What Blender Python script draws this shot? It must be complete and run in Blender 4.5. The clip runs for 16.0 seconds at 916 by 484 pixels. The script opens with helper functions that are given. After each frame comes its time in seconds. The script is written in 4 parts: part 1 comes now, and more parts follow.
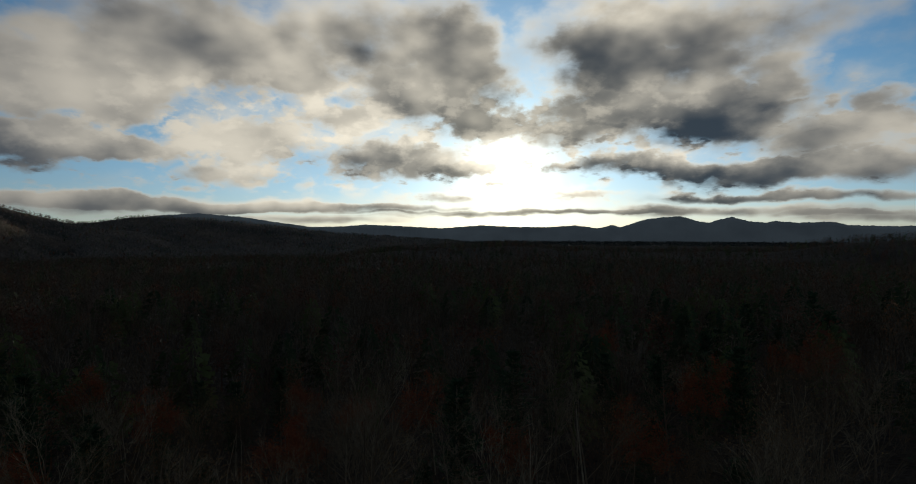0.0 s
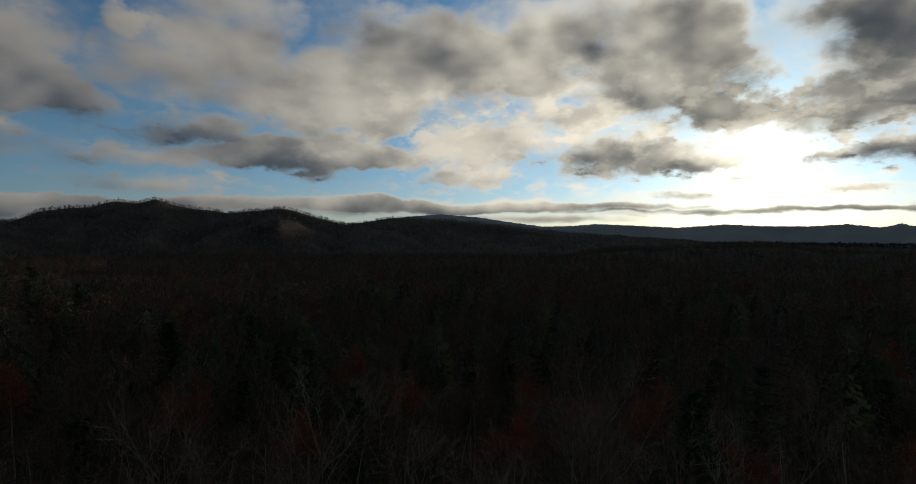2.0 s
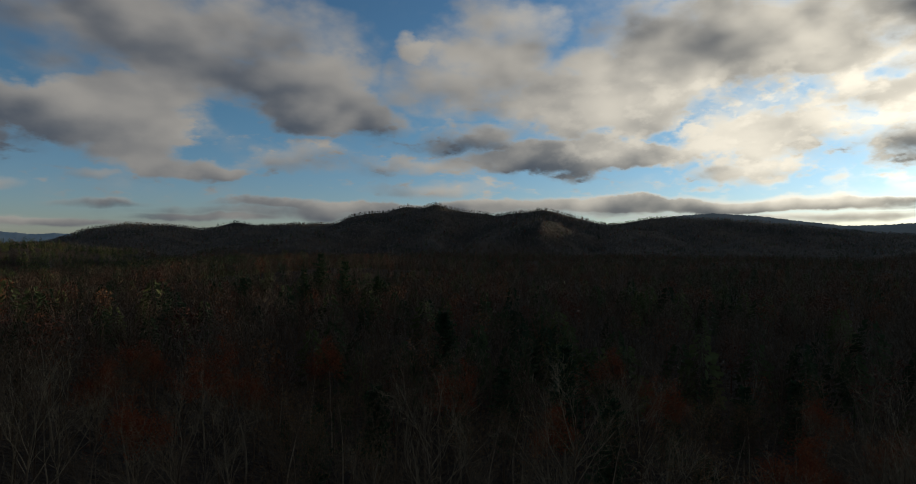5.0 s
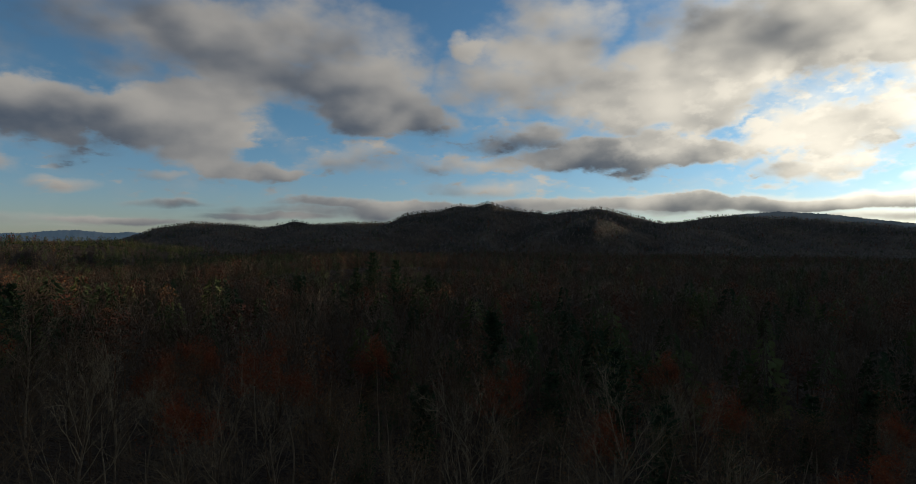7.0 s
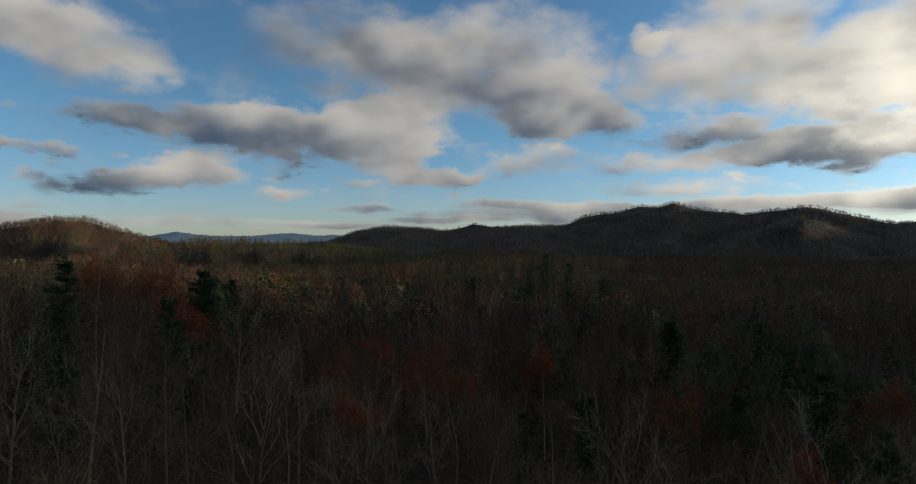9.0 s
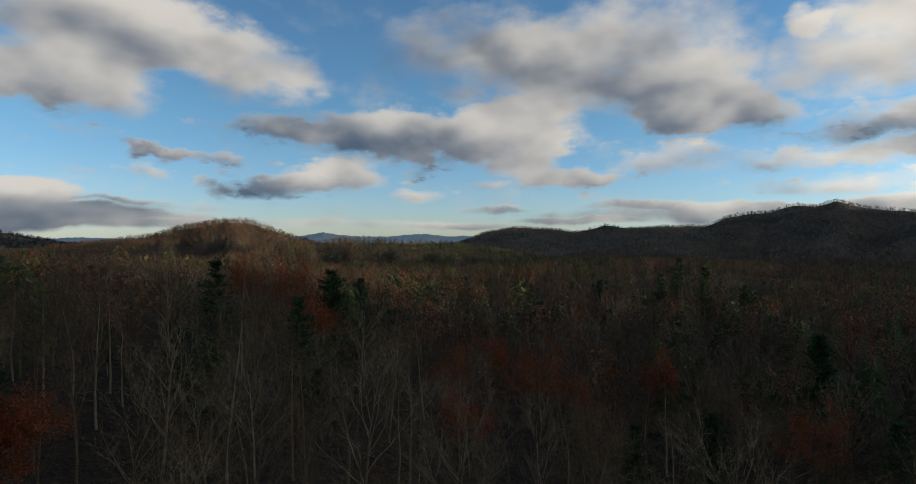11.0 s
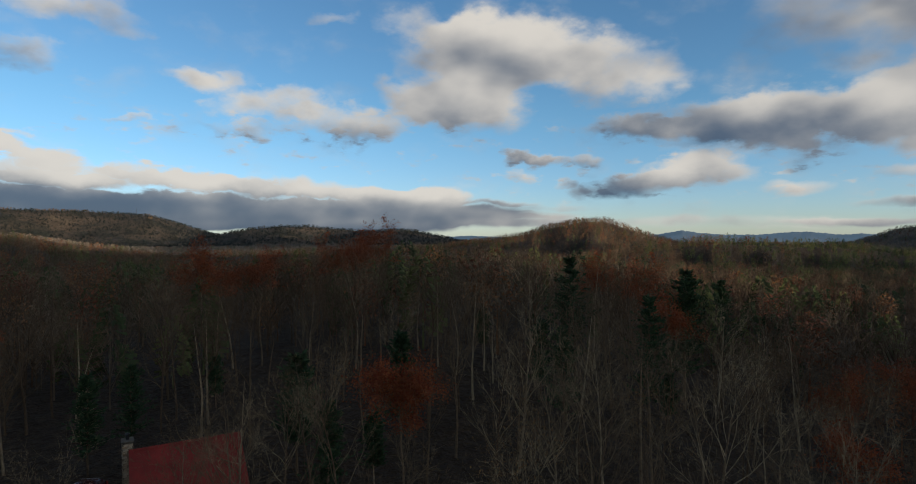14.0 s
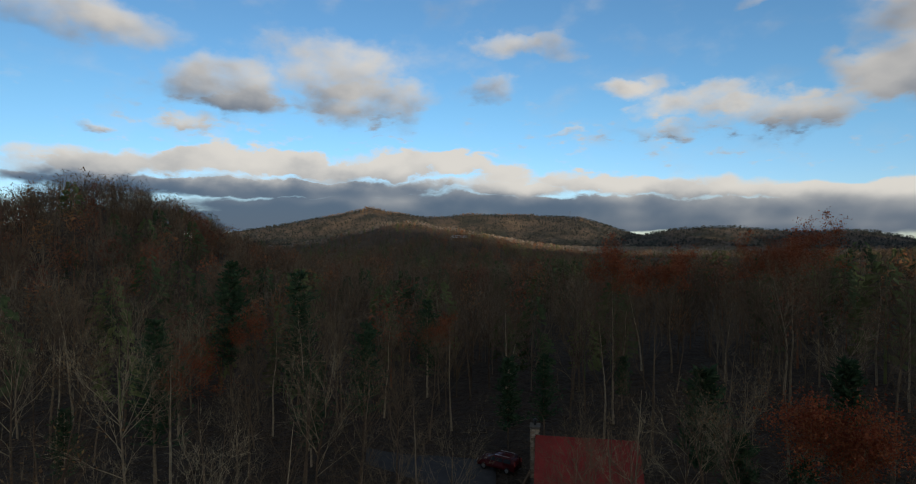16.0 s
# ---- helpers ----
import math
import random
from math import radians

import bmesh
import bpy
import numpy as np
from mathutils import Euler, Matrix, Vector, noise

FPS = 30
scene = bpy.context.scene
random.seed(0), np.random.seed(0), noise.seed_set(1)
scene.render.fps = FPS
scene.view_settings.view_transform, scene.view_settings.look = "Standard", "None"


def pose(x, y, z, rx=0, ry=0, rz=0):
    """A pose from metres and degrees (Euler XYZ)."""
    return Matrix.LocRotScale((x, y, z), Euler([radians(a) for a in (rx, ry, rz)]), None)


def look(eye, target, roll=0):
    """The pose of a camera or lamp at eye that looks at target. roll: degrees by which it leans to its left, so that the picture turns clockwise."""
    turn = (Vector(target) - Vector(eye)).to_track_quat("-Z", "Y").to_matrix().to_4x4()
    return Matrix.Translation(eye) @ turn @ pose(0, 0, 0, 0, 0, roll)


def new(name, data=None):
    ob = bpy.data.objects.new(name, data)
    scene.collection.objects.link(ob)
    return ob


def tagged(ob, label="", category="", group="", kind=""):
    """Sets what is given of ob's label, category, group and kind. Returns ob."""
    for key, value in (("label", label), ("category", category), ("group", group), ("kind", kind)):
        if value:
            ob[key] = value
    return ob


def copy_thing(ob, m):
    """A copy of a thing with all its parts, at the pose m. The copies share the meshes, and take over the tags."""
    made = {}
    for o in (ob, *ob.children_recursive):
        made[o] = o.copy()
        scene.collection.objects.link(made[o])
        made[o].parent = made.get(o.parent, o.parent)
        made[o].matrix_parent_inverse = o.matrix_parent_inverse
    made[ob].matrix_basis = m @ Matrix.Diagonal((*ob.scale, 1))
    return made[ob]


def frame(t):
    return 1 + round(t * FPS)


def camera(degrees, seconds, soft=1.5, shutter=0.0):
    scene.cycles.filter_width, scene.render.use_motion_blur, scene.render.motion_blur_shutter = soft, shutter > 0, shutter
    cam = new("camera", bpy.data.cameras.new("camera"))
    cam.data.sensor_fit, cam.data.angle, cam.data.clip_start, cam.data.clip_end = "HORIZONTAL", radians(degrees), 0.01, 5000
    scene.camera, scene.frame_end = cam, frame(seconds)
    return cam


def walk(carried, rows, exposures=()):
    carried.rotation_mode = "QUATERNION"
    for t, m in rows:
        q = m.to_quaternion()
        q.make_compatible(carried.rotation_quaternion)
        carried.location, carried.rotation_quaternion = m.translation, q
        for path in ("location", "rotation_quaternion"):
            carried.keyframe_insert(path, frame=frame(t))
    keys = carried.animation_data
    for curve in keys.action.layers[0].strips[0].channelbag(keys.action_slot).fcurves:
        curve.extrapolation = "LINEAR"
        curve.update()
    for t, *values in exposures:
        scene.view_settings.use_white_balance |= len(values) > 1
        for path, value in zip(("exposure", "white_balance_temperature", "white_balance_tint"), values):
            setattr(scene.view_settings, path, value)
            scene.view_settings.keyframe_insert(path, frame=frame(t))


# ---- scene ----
# ---- camera and its path ----
cam = camera(77.4, 16.0, soft=1.0)
walk(cam, [
    (0, pose(-4.22, -6.37, 26.37, 89.20, -0.03, -90.00)),
    (0.5, pose(-4.26, -6.41, 26.39, 89.18, -0.01, -88.66)),
    (1, pose(-4.30, -6.46, 26.42, 89.14, 0.00, -84.38)),
    (1.5, pose(-4.33, -6.51, 26.45, 89.16, -0.06, -76.81)),
    (2, pose(-4.37, -6.56, 26.46, 89.11, -0.19, -67.29)),
    (2.5, pose(-4.36, -6.64, 26.45, 89.13, -0.04, -57.91)),
    (3, pose(-4.32, -6.74, 26.41, 89.19, 0.08, -49.32)),
    (3.5, pose(-4.29, -6.84, 26.35, 89.19, 0.02, -43.48)),
    (4, pose(-4.24, -6.94, 26.28, 89.19, -0.01, -42.09)),
    (6.5, pose(-3.26, -6.83, 26.15, 89.02, -0.14, -38.89)),
    (7, pose(-2.67, -6.50, 26.17, 89.04, -0.09, -36.35)),
    (7.5, pose(-2.03, -6.16, 26.21, 89.08, 0.01, -32.06)),
    (8, pose(-1.39, -5.88, 26.24, 89.10, 0.03, -27.81)),
    (8.5, pose(-0.75, -5.64, 26.26, 89.15, 0.04, -23.50)),
    (9, pose(-0.10, -5.47, 26.28, 89.26, 0.06, -18.70)),
    (9.5, pose(0.52, -5.41, 26.30, 89.36, 0.08, -13.35)),
    (10, pose(1.13, -5.43, 26.34, 89.41, 0.02, -8.66)),
    (12.5, pose(2.79, -6.42, 26.49, 89.32, -0.24, -2.83)),
    (13, pose(2.74, -6.06, 26.43, 89.23, -0.19, 3.62)),
    (13.5, pose(2.76, -5.39, 26.41, 89.17, -0.13, 15.26)),
    (14, pose(2.65, -4.46, 26.37, 89.17, 0.05, 28.91)),
    (14.5, pose(2.28, -3.42, 26.29, 89.21, -0.06, 43.06)),
    (15, pose(1.72, -2.26, 26.17, 89.27, -0.06, 56.74)),
    (15.5, pose(0.93, -1.11, 26.07, 89.27, -0.11, 66.85)),
    (16, pose(-0.00, 0.00, 26.00, 89.24, -0.14, 69.38)),
], exposures=[(0.0, -1.35), (2.0, -1.33), (4.0, -1.07), (7.0, -0.76), (10.0, -0.14), (13.0, 0.02), (16.0, 0.05)])

SUN_AZ, SUN_EL = -18.5, 1.03      # the lamp's direction, degrees; azimuth from +x towards +y
GLOW_AZ, GLOW_EL = -5.0, 6.4    # the bright break in the clouds

# ---- sun ----
lamp = bpy.data.lights.new("sun", "SUN")
lamp.energy, lamp.angle, lamp.color = 5.0, radians(0.5), (1.0, 0.80, 0.58)
sun = new("sun", lamp)
sun_dir = Vector((math.cos(radians(SUN_EL)) * math.cos(radians(SUN_AZ)), math.cos(radians(SUN_EL)) * math.sin(radians(SUN_AZ)), math.sin(radians(SUN_EL))))
sun.matrix_world = look(sun_dir * 400, (0, 0, 0))

# ---- sky with broken clouds ----
world = bpy.data.worlds.new("sky")
scene.world = world
world.use_nodes = True
wt = world.node_tree
wt.nodes.clear()


def wn(kind, op=None, **inputs):
    n = wt.nodes.new(kind)
    if op:
        n.operation = op
    for k, v in inputs.items():
        key = int(k[1:])
        if isinstance(v, bpy.types.NodeSocket):
            wt.links.new(v, n.inputs[key])
        else:
            n.inputs[key].default_value = v
    return n


def wm(op, a, b=0.0, c=0.0):
    return wn("ShaderNodeMath", op, i0=a, i1=b, i2=c).outputs[0]


def wv(op, a, b=(0, 0, 0), c=(0, 0, 0)):
    n = wn("ShaderNodeVectorMath", op, i0=a, i1=b)
    if op == "MULTIPLY_ADD":
        if isinstance(c, bpy.types.NodeSocket):
            wt.links.new(c, n.inputs[2])
        else:
            n.inputs[2].default_value = c
    return n.outputs["Value"] if op in ("DOT_PRODUCT", "LENGTH") else n.outputs["Vector"]


def wramp(x, lo, hi, a=0.0, b=1.0, kind="SMOOTHSTEP"):
    n = wn("ShaderNodeMapRange", i0=x, i1=lo, i2=hi, i3=a, i4=b)
    n.interpolation_type = kind
    return n.outputs[0]


def wmix(f, a, b):
    n = wt.nodes.new("ShaderNodeMix")
    n.data_type = "RGBA"
    for key, v in ((0, f), (6, a), (7, b)):
        if isinstance(v, bpy.types.NodeSocket):
            wt.links.new(v, n.inputs[key])
        else:
            n.inputs[key].default_value = v if key == 0 else (*v, 1)
    return n.outputs[2]


def wnoise(vec, scale, detail, rough=0.55):
    n = wn("ShaderNodeTexNoise", i0=vec, i2=scale, i3=detail, i4=rough)
    return n


MID_AZ = 80.0
way = wn("ShaderNodeTexCoord").outputs["Generated"]
rot = wn("ShaderNodeVectorRotate", i0=way, i3=radians(-MID_AZ))
rot.rotation_type = "Z_AXIS"
axes = wn("ShaderNodeSeparateXYZ", i0=rot.outputs[0])
az = wm("MULTIPLY", wm("ARCTAN2", axes.outputs[1], axes.outputs[0]), 57.2958)
el = wm("MULTIPLY", wm("ARCSINE", axes.outputs[2]), 57.2958)
flat = wv("MULTIPLY", way, (1.0, 1.0, 1.7))
small = wramp(el, 0.5, 9.0, 0.24, 1.0)
big_warp = wv("SUBTRACT", wnoise(flat, 5.0, 3.0, 0.5).outputs["Color"], (0.5, 0.5, 0.5))
fine_warp = wv("SUBTRACT", wnoise(flat, 22.0, 4.0, 0.55).outputs["Color"], (0.5, 0.5, 0.5))
ragged = wn("ShaderNodeVectorMath", "SCALE", i0=fine_warp)
wt.links.new(wramp(el, 0.5, 6.0, 1.1, 1.0), ragged.inputs["Scale"])
warp = wv("MULTIPLY_ADD", ragged.outputs["Vector"], (4.2, 2.6, 0), wv("MULTIPLY", big_warp, (9.0, 5.0, 0)))
flatdir = wn("ShaderNodeCombineXYZ", i0=az, i1=el, i2=0.0).outputs[0]
scale_v = wn("ShaderNodeVectorMath", "SCALE", i0=warp)
wt.links.new(small, scale_v.inputs["Scale"])
at = wv("ADD", flatdir, scale_v.outputs["Vector"])
den = wm("ADD", 0.0, 0.0)
num = wm("ADD", 0.0, 0.0)
wgt = wm("ADD", 0.0, 0.0)


sky_tree, bank, bank_size = wt, None, 0


def close_bank():
    """Finish the open bank of clouds and go back to the sky's own nodes."""
    global wt, bank, den, num, wgt
    if bank:
        out = wt.nodes.new("NodeGroupOutput")
        for k, v in enumerate((den, num, wgt)):
            wt.links.new(v, out.inputs[k])
        wt = sky_tree
        den, num, wgt = bank.outputs[0], bank.outputs[1], bank.outputs[2]
        bank = None


def open_bank():
    """A group of nodes that holds the next few clouds."""
    global wt, bank, bank_size, den, num, wgt, at
    tree = bpy.data.node_groups.new("cloud_bank", "ShaderNodeTree")
    tree.interface.new_socket("at", in_out="INPUT", socket_type="NodeSocketVector")
    for tag in ("den", "num", "wgt"):
        tree.interface.new_socket(tag, in_out="INPUT", socket_type="NodeSocketFloat")
    for tag in ("den", "num", "wgt"):
        tree.interface.new_socket(tag, in_out="OUTPUT", socket_type="NodeSocketFloat")
    bank = sky_tree.nodes.new("ShaderNodeGroup")
    bank.node_tree = tree
    for k, v in enumerate((sky_at, den, num, wgt)):
        sky_tree.links.new(v, bank.inputs[k])
    wt, bank_size = tree, 0
    given = wt.nodes.new("NodeGroupInput")
    at, den, num, wgt = given.outputs[0], given.outputs[1], given.outputs[2], given.outputs[3]


sky_at = at


def cloud(az_c, el_c, half_w, half_h, amount, tone):
    """One cloud: its middle and half sizes in degrees, how dense it is and how light (-1 to 1)."""
    global den, num, wgt, bank_size
    if bank and bank_size >= 14:
        close_bank()
    if not bank:
        open_bank()
    bank_size += 1
    q = wv("MULTIPLY_ADD", at, (1 / half_w, 1 / half_h, 0), (-(az_c - MID_AZ) / half_w, -el_c / half_h, 0))
    far = wv("DOT_PRODUCT", q, q)
    s = wm("MAXIMUM", wm("MULTIPLY_ADD", far, -0.62 * amount, amount), 0.0)
    s2 = wm("MAXIMUM", wm("MULTIPLY_ADD", far, -0.26 * amount, amount), 0.0)
    side = wm("MULTIPLY_ADD", wv("DOT_PRODUCT", q, (-0.4, 0.9, 0)), 0.62, tone - 0.1)
    s2 = wm("MULTIPLY", s2, s2)
    num = wm("MULTIPLY_ADD", s2, side, num)
    wgt = wm("ADD", wgt, s2)
    den = wm("ADD", den, s)


cloud(26.6, 17.6, 8.4, 3.8, 1.00, -0.40)
cloud(19.8, 15.8, 6.7, 2.5, 0.90, 0.00)
cloud(15.0, 15.1, 3.3, 1.8, 0.80, 0.80)
cloud(7.8, 18.9, 11.3, 4.6, 1.00, -0.35)
cloud(-0.9, 15.9, 5.2, 4.6, 1.00, -0.60)
cloud(5.5, 13.4, 5.2, 2.2, 0.90, 0.05)
cloud(-1.5, 11.5, 3.5, 1.8, 0.80, -0.30)
cloud(37.1, 13.2, 4.8, 3.1, 0.90, 0.30)
cloud(30.7, 11.9, 5.2, 2.0, 0.80, 0.50)
cloud(36.0, 7.5, 7.3, 1.7, 1.00, -0.35)
cloud(30.1, 7.2, 3.5, 1.1, 0.80, -0.30)
cloud(23.4, 8.3, 3.7, 1.8, 0.75, 0.70)
cloud(18.5, 8.4, 3.9, 1.8, 0.75, 0.70)
cloud(12.2, 11.0, 2.8, 1.4, 0.80, 0.75)
cloud(24.8, 5.4, 2.6, 0.7, 0.70, 0.50)
cloud(20.4, 5.6, 4.1, 0.8, 0.70, 0.10)
cloud(5.5, 7.1, 6.6, 1.5, 1.00, -0.65)
cloud(-0.9, 6.4, 3.5, 0.7, 0.90, -0.40)
cloud(-4.1, 5.0, 1.5, 0.3, 0.80, -0.30)
cloud(0.8, 3.6, 3.5, 0.4, 0.60, -0.10)
cloud(-13.5, 18.6, 6.0, 4.5, 0.80, -0.05)
cloud(-22.9, 18.1, 10.8, 3.4, 1.00, -0.75)
cloud(-19.4, 13.5, 9.8, 2.7, 1.00, -0.70)
cloud(-11.8, 10.5, 6.1, 2.1, 0.90, -0.35)
cloud(-26.3, 10.6, 9.3, 2.0, 0.90, -0.85)
cloud(-30.4, 13.8, 2.6, 1.9, 0.70, 0.30)
cloud(-18.4, 6.2, 9.9, 0.9, 1.00, -0.75)
cloud(-32.1, 5.4, 8.8, 1.2, 1.20, -0.80)
cloud(-34.5, 7.4, 5.9, 1.8, 0.80, -0.05)
cloud(-32.2, 3.2, 10.4, 0.5, 1.20, -0.90)
cloud(-13.0, 3.7, 2.8, 0.3, 0.70, -0.20)
cloud(-37.2, 9.2, 3.0, 1.0, 0.70, 0.40)
cloud(-34.9, 11.3, 1.0, 0.5, 0.60, 0.30)
cloud(-38.5, 10.8, 1.4, 1.3, 0.80, -0.30)
cloud(34.9, 3.3, 5.9, 0.4, 0.90, 0.15)
cloud(24.8, 2.6, 12.4, 0.5, 1.00, -0.10)
cloud(9.5, 2.4, 11.2, 0.4, 1.00, -0.50)
cloud(-3.9, 1.9, 14.3, 0.3, 0.90, -0.35)
cloud(-24.5, 2.0, 14.4, 0.5, 1.10, -0.75)
cloud(-35.4, 1.4, 5.8, 0.5, 1.00, -0.40)
cloud(16.2, 1.4, 13.3, 0.4, 1.00, -0.15)
cloud(69.6, 17.8, 11.6, 3.9, 1.00, -0.20)
cloud(73.5, 13.7, 6.2, 2.2, 0.90, -0.40)
cloud(61.0, 13.4, 6.6, 3.1, 0.90, -0.20)
cloud(60.5, 10.9, 5.9, 1.7, 0.90, -0.50)
cloud(47.9, 15.0, 6.6, 3.2, 0.90, 0.40)
cloud(51.8, 18.0, 2.0, 1.0, 0.80, 0.90)
cloud(44.4, 19.3, 5.5, 3.1, 0.80, 0.15)
cloud(35.7, 12.0, 8.6, 2.7, 0.80, 0.50)
cloud(48.5, 9.2, 4.9, 1.5, 0.90, -0.50)
cloud(36.3, 7.6, 8.6, 1.4, 0.90, -0.15)
cloud(49.0, 6.6, 7.4, 0.8, 0.80, 0.50)
cloud(28.3, 14.0, 6.6, 2.4, 0.80, 0.50)
cloud(15.8, 14.5, 3.4, 1.8, 0.80, 0.90)
cloud(50.2, 4.3, 7.9, 0.7, 0.60, 0.50)
cloud(65.5, 2.9, 6.2, 0.4, 1.00, -0.35)
cloud(53.6, 2.6, 11.0, 0.4, 0.90, -0.30)
cloud(28.3, 3.0, 14.2, 0.5, 0.90, 0.05)
cloud(89.3, 10.0, 7.0, 2.2, 1.00, -0.55)
cloud(79.4, 10.0, 5.7, 3.1, 1.00, 0.10)
cloud(75.3, 6.6, 3.3, 1.2, 0.80, 0.10)
cloud(70.9, 5.7, 2.4, 0.7, 0.70, 0.30)
cloud(83.6, 1.0, 5.3, 0.3, 0.80, -0.30)
cloud(72.5, 1.5, 5.7, 0.3, 0.80, -0.30)
cloud(62.5, 12.3, 6.2, 2.7, 0.90, -0.05)
cloud(63.7, 7.0, 4.2, 1.6, 0.90, 0.30)
cloud(112.5, 17.4, 8.5, 3.4, 1.00, 0.20)
cloud(102.7, 15.1, 5.6, 3.0, 1.00, 0.00)
cloud(116.2, 11.7, 5.1, 1.7, 0.80, -0.35)
cloud(101.2, 9.4, 4.4, 1.1, 0.80, -0.45)
cloud(92.0, 9.3, 10.6, 2.3, 1.00, -0.55)
cloud(78.9, 10.2, 6.4, 3.0, 1.00, 0.25)
cloud(75.7, 6.5, 4.6, 0.9, 0.80, 0.00)
cloud(70.9, 6.0, 2.5, 0.9, 0.80, 0.20)
cloud(101.5, 4.6, 4.5, 1.0, 1.30, -0.80)
cloud(96.0, 5.6, 4.2, 1.3, 1.30, 0.30)
cloud(89.1, 4.2, 2.6, 0.7, 0.80, 0.40)
cloud(107.1, 4.4, 1.3, 0.6, 0.70, -0.30)
cloud(111.0, 7.5, 2.4, 0.6, 0.70, -0.30)
cloud(107.1, 7.1, 1.8, 0.6, 0.70, -0.30)
cloud(108.5, 5.1, 1.3, 0.4, 0.70, 0.10)
cloud(81.6, 5.3, 2.0, 0.5, 0.70, 0.20)
cloud(80.4, 2.7, 3.8, 0.4, 0.70, -0.10)
cloud(82.7, 17.7, 8.1, 4.1, 0.90, -0.40)
cloud(142.7, 14.0, 2.8, 1.0, 0.80, 0.40)
cloud(138.0, 11.9, 4.5, 1.3, 1.00, 0.40)
cloud(130.1, 10.4, 5.5, 1.5, 1.10, -0.25)
cloud(139.3, 9.8, 3.2, 0.7, 0.70, -0.40)
cloud(120.3, 13.0, 6.0, 2.0, 0.80, -0.20)
cloud(122.4, 19.7, 4.5, 1.2, 0.60, 0.30)
cloud(170.6, 16.4, 6.1, 2.9, 1.00, 0.45)
cloud(168.6, 12.8, 6.5, 2.1, 1.00, -0.25)
cloud(182.0, 13.8, 4.5, 2.0, 1.00, 0.00)
cloud(180.0, 12.1, 3.1, 1.0, 0.80, -0.30)
cloud(154.8, 18.2, 3.4, 1.3, 0.70, 0.60)
cloud(149.3, 18.3, 2.9, 1.4, 0.70, -0.20)
cloud(155.1, 13.8, 2.4, 1.0, 0.70, -0.45)
cloud(132.2, 19.8, 3.0, 0.7, 0.60, 0.30)
cloud(148.1, 9.1, 2.0, 0.3, 0.60, 0.20)
cloud(114.7, 17.3, 8.8, 2.9, 1.00, 0.20)
cloud(119.5, 13.3, 6.9, 2.3, 0.80, -0.25)
cloud(111.0, 7.7, 2.1, 0.6, 0.70, -0.25)
cloud(112.2, 6.0, 1.3, 0.6, 0.60, 0.10)
cloud(181.6, 6.6, 5.1, 1.3, 1.00, 0.55)
cloud(165.5, 6.5, 9.9, 1.0, 1.00, 0.55)
cloud(158.8, 7.2, 2.2, 0.8, 0.80, 0.80)
cloud(175.3, 4.6, 13.5, 0.8, 1.00, -0.35)
cloud(154.5, 4.7, 9.1, 0.7, 1.00, 0.50)
cloud(165.6, 3.3, 21.3, 0.8, 1.10, -0.75)
cloud(134.3, 4.0, 8.9, 0.7, 1.00, 0.50)
cloud(123.3, 3.7, 5.9, 0.9, 0.90, 0.40)
cloud(134.3, 2.3, 17.9, 0.7, 1.10, -0.65)
cloud(114.6, 2.0, 6.7, 0.4, 0.70, 0.40)
cloud(114.6, 3.3, 3.4, 0.3, 0.60, 0.00)
cloud(185.1, 10.4, 2.3, 0.9, 0.80, 0.40)
cloud(191.6, 9.5, 1.4, 0.7, 0.70, -0.25)
cloud(197.1, 6.4, 1.8, 0.7, 0.80, 0.30)
cloud(193.5, 4.9, 5.2, 1.0, 0.90, 0.10)
cloud(197.7, 4.4, 1.4, 0.5, 0.80, -0.40)
cloud(193.0, 17.4, 8.1, 1.8, 0.90, -0.05)
cloud(18.8, 9.6, 18.4, 3.7, 0.20, 0.75)
cloud(-22.9, 13.7, 18.4, 8.5, 0.25, 0.50)
cloud(3.7, 10.1, 13.1, 3.4, 0.35, 0.85)
cloud(-25.4, 7.9, 16.5, 3.1, 0.32, 0.70)
cloud(17.2, 16.8, 21.5, 6.6, 0.20, 0.50)
cloud(-6.7, 3.2, 22.9, 0.8, 0.50, 0.60)
cloud(17.7, 8.5, 12.8, 3.7, 0.32, 0.80)
cloud(34.0, 16.3, 18.3, 5.8, 0.25, 0.45)
cloud(51.4, 8.2, 11.4, 3.0, 0.28, 0.40)
cloud(158.4, 2.2, 39.2, 1.0, 1.10, -0.80)
cloud(131.6, 2.8, 22.0, 0.6, 0.90, -0.50)
cloud(136.1, 1.7, 18.1, 0.8, 1.00, -0.70)
cloud(115.5, 1.4, 10.5, 0.6, 0.90, -0.40)
cloud(152.6, 0.5, 35.3, 0.5, 0.50, -0.30)
cloud(96.7, 1.0, 26.5, 0.5, 0.50, 0.20)
cloud(175.5, 0.9, 30.0, 0.7, 1.00, -0.60)
cloud(127.2, 0.8, 11.8, 0.5, 0.90, -0.50)
cloud(183.9, 7.2, 1.9, 0.9, 0.90, 0.60)
cloud(175.3, 6.5, 2.7, 0.9, 0.90, 0.60)
cloud(144.1, 4.9, 3.5, 0.7, 0.80, 0.60)
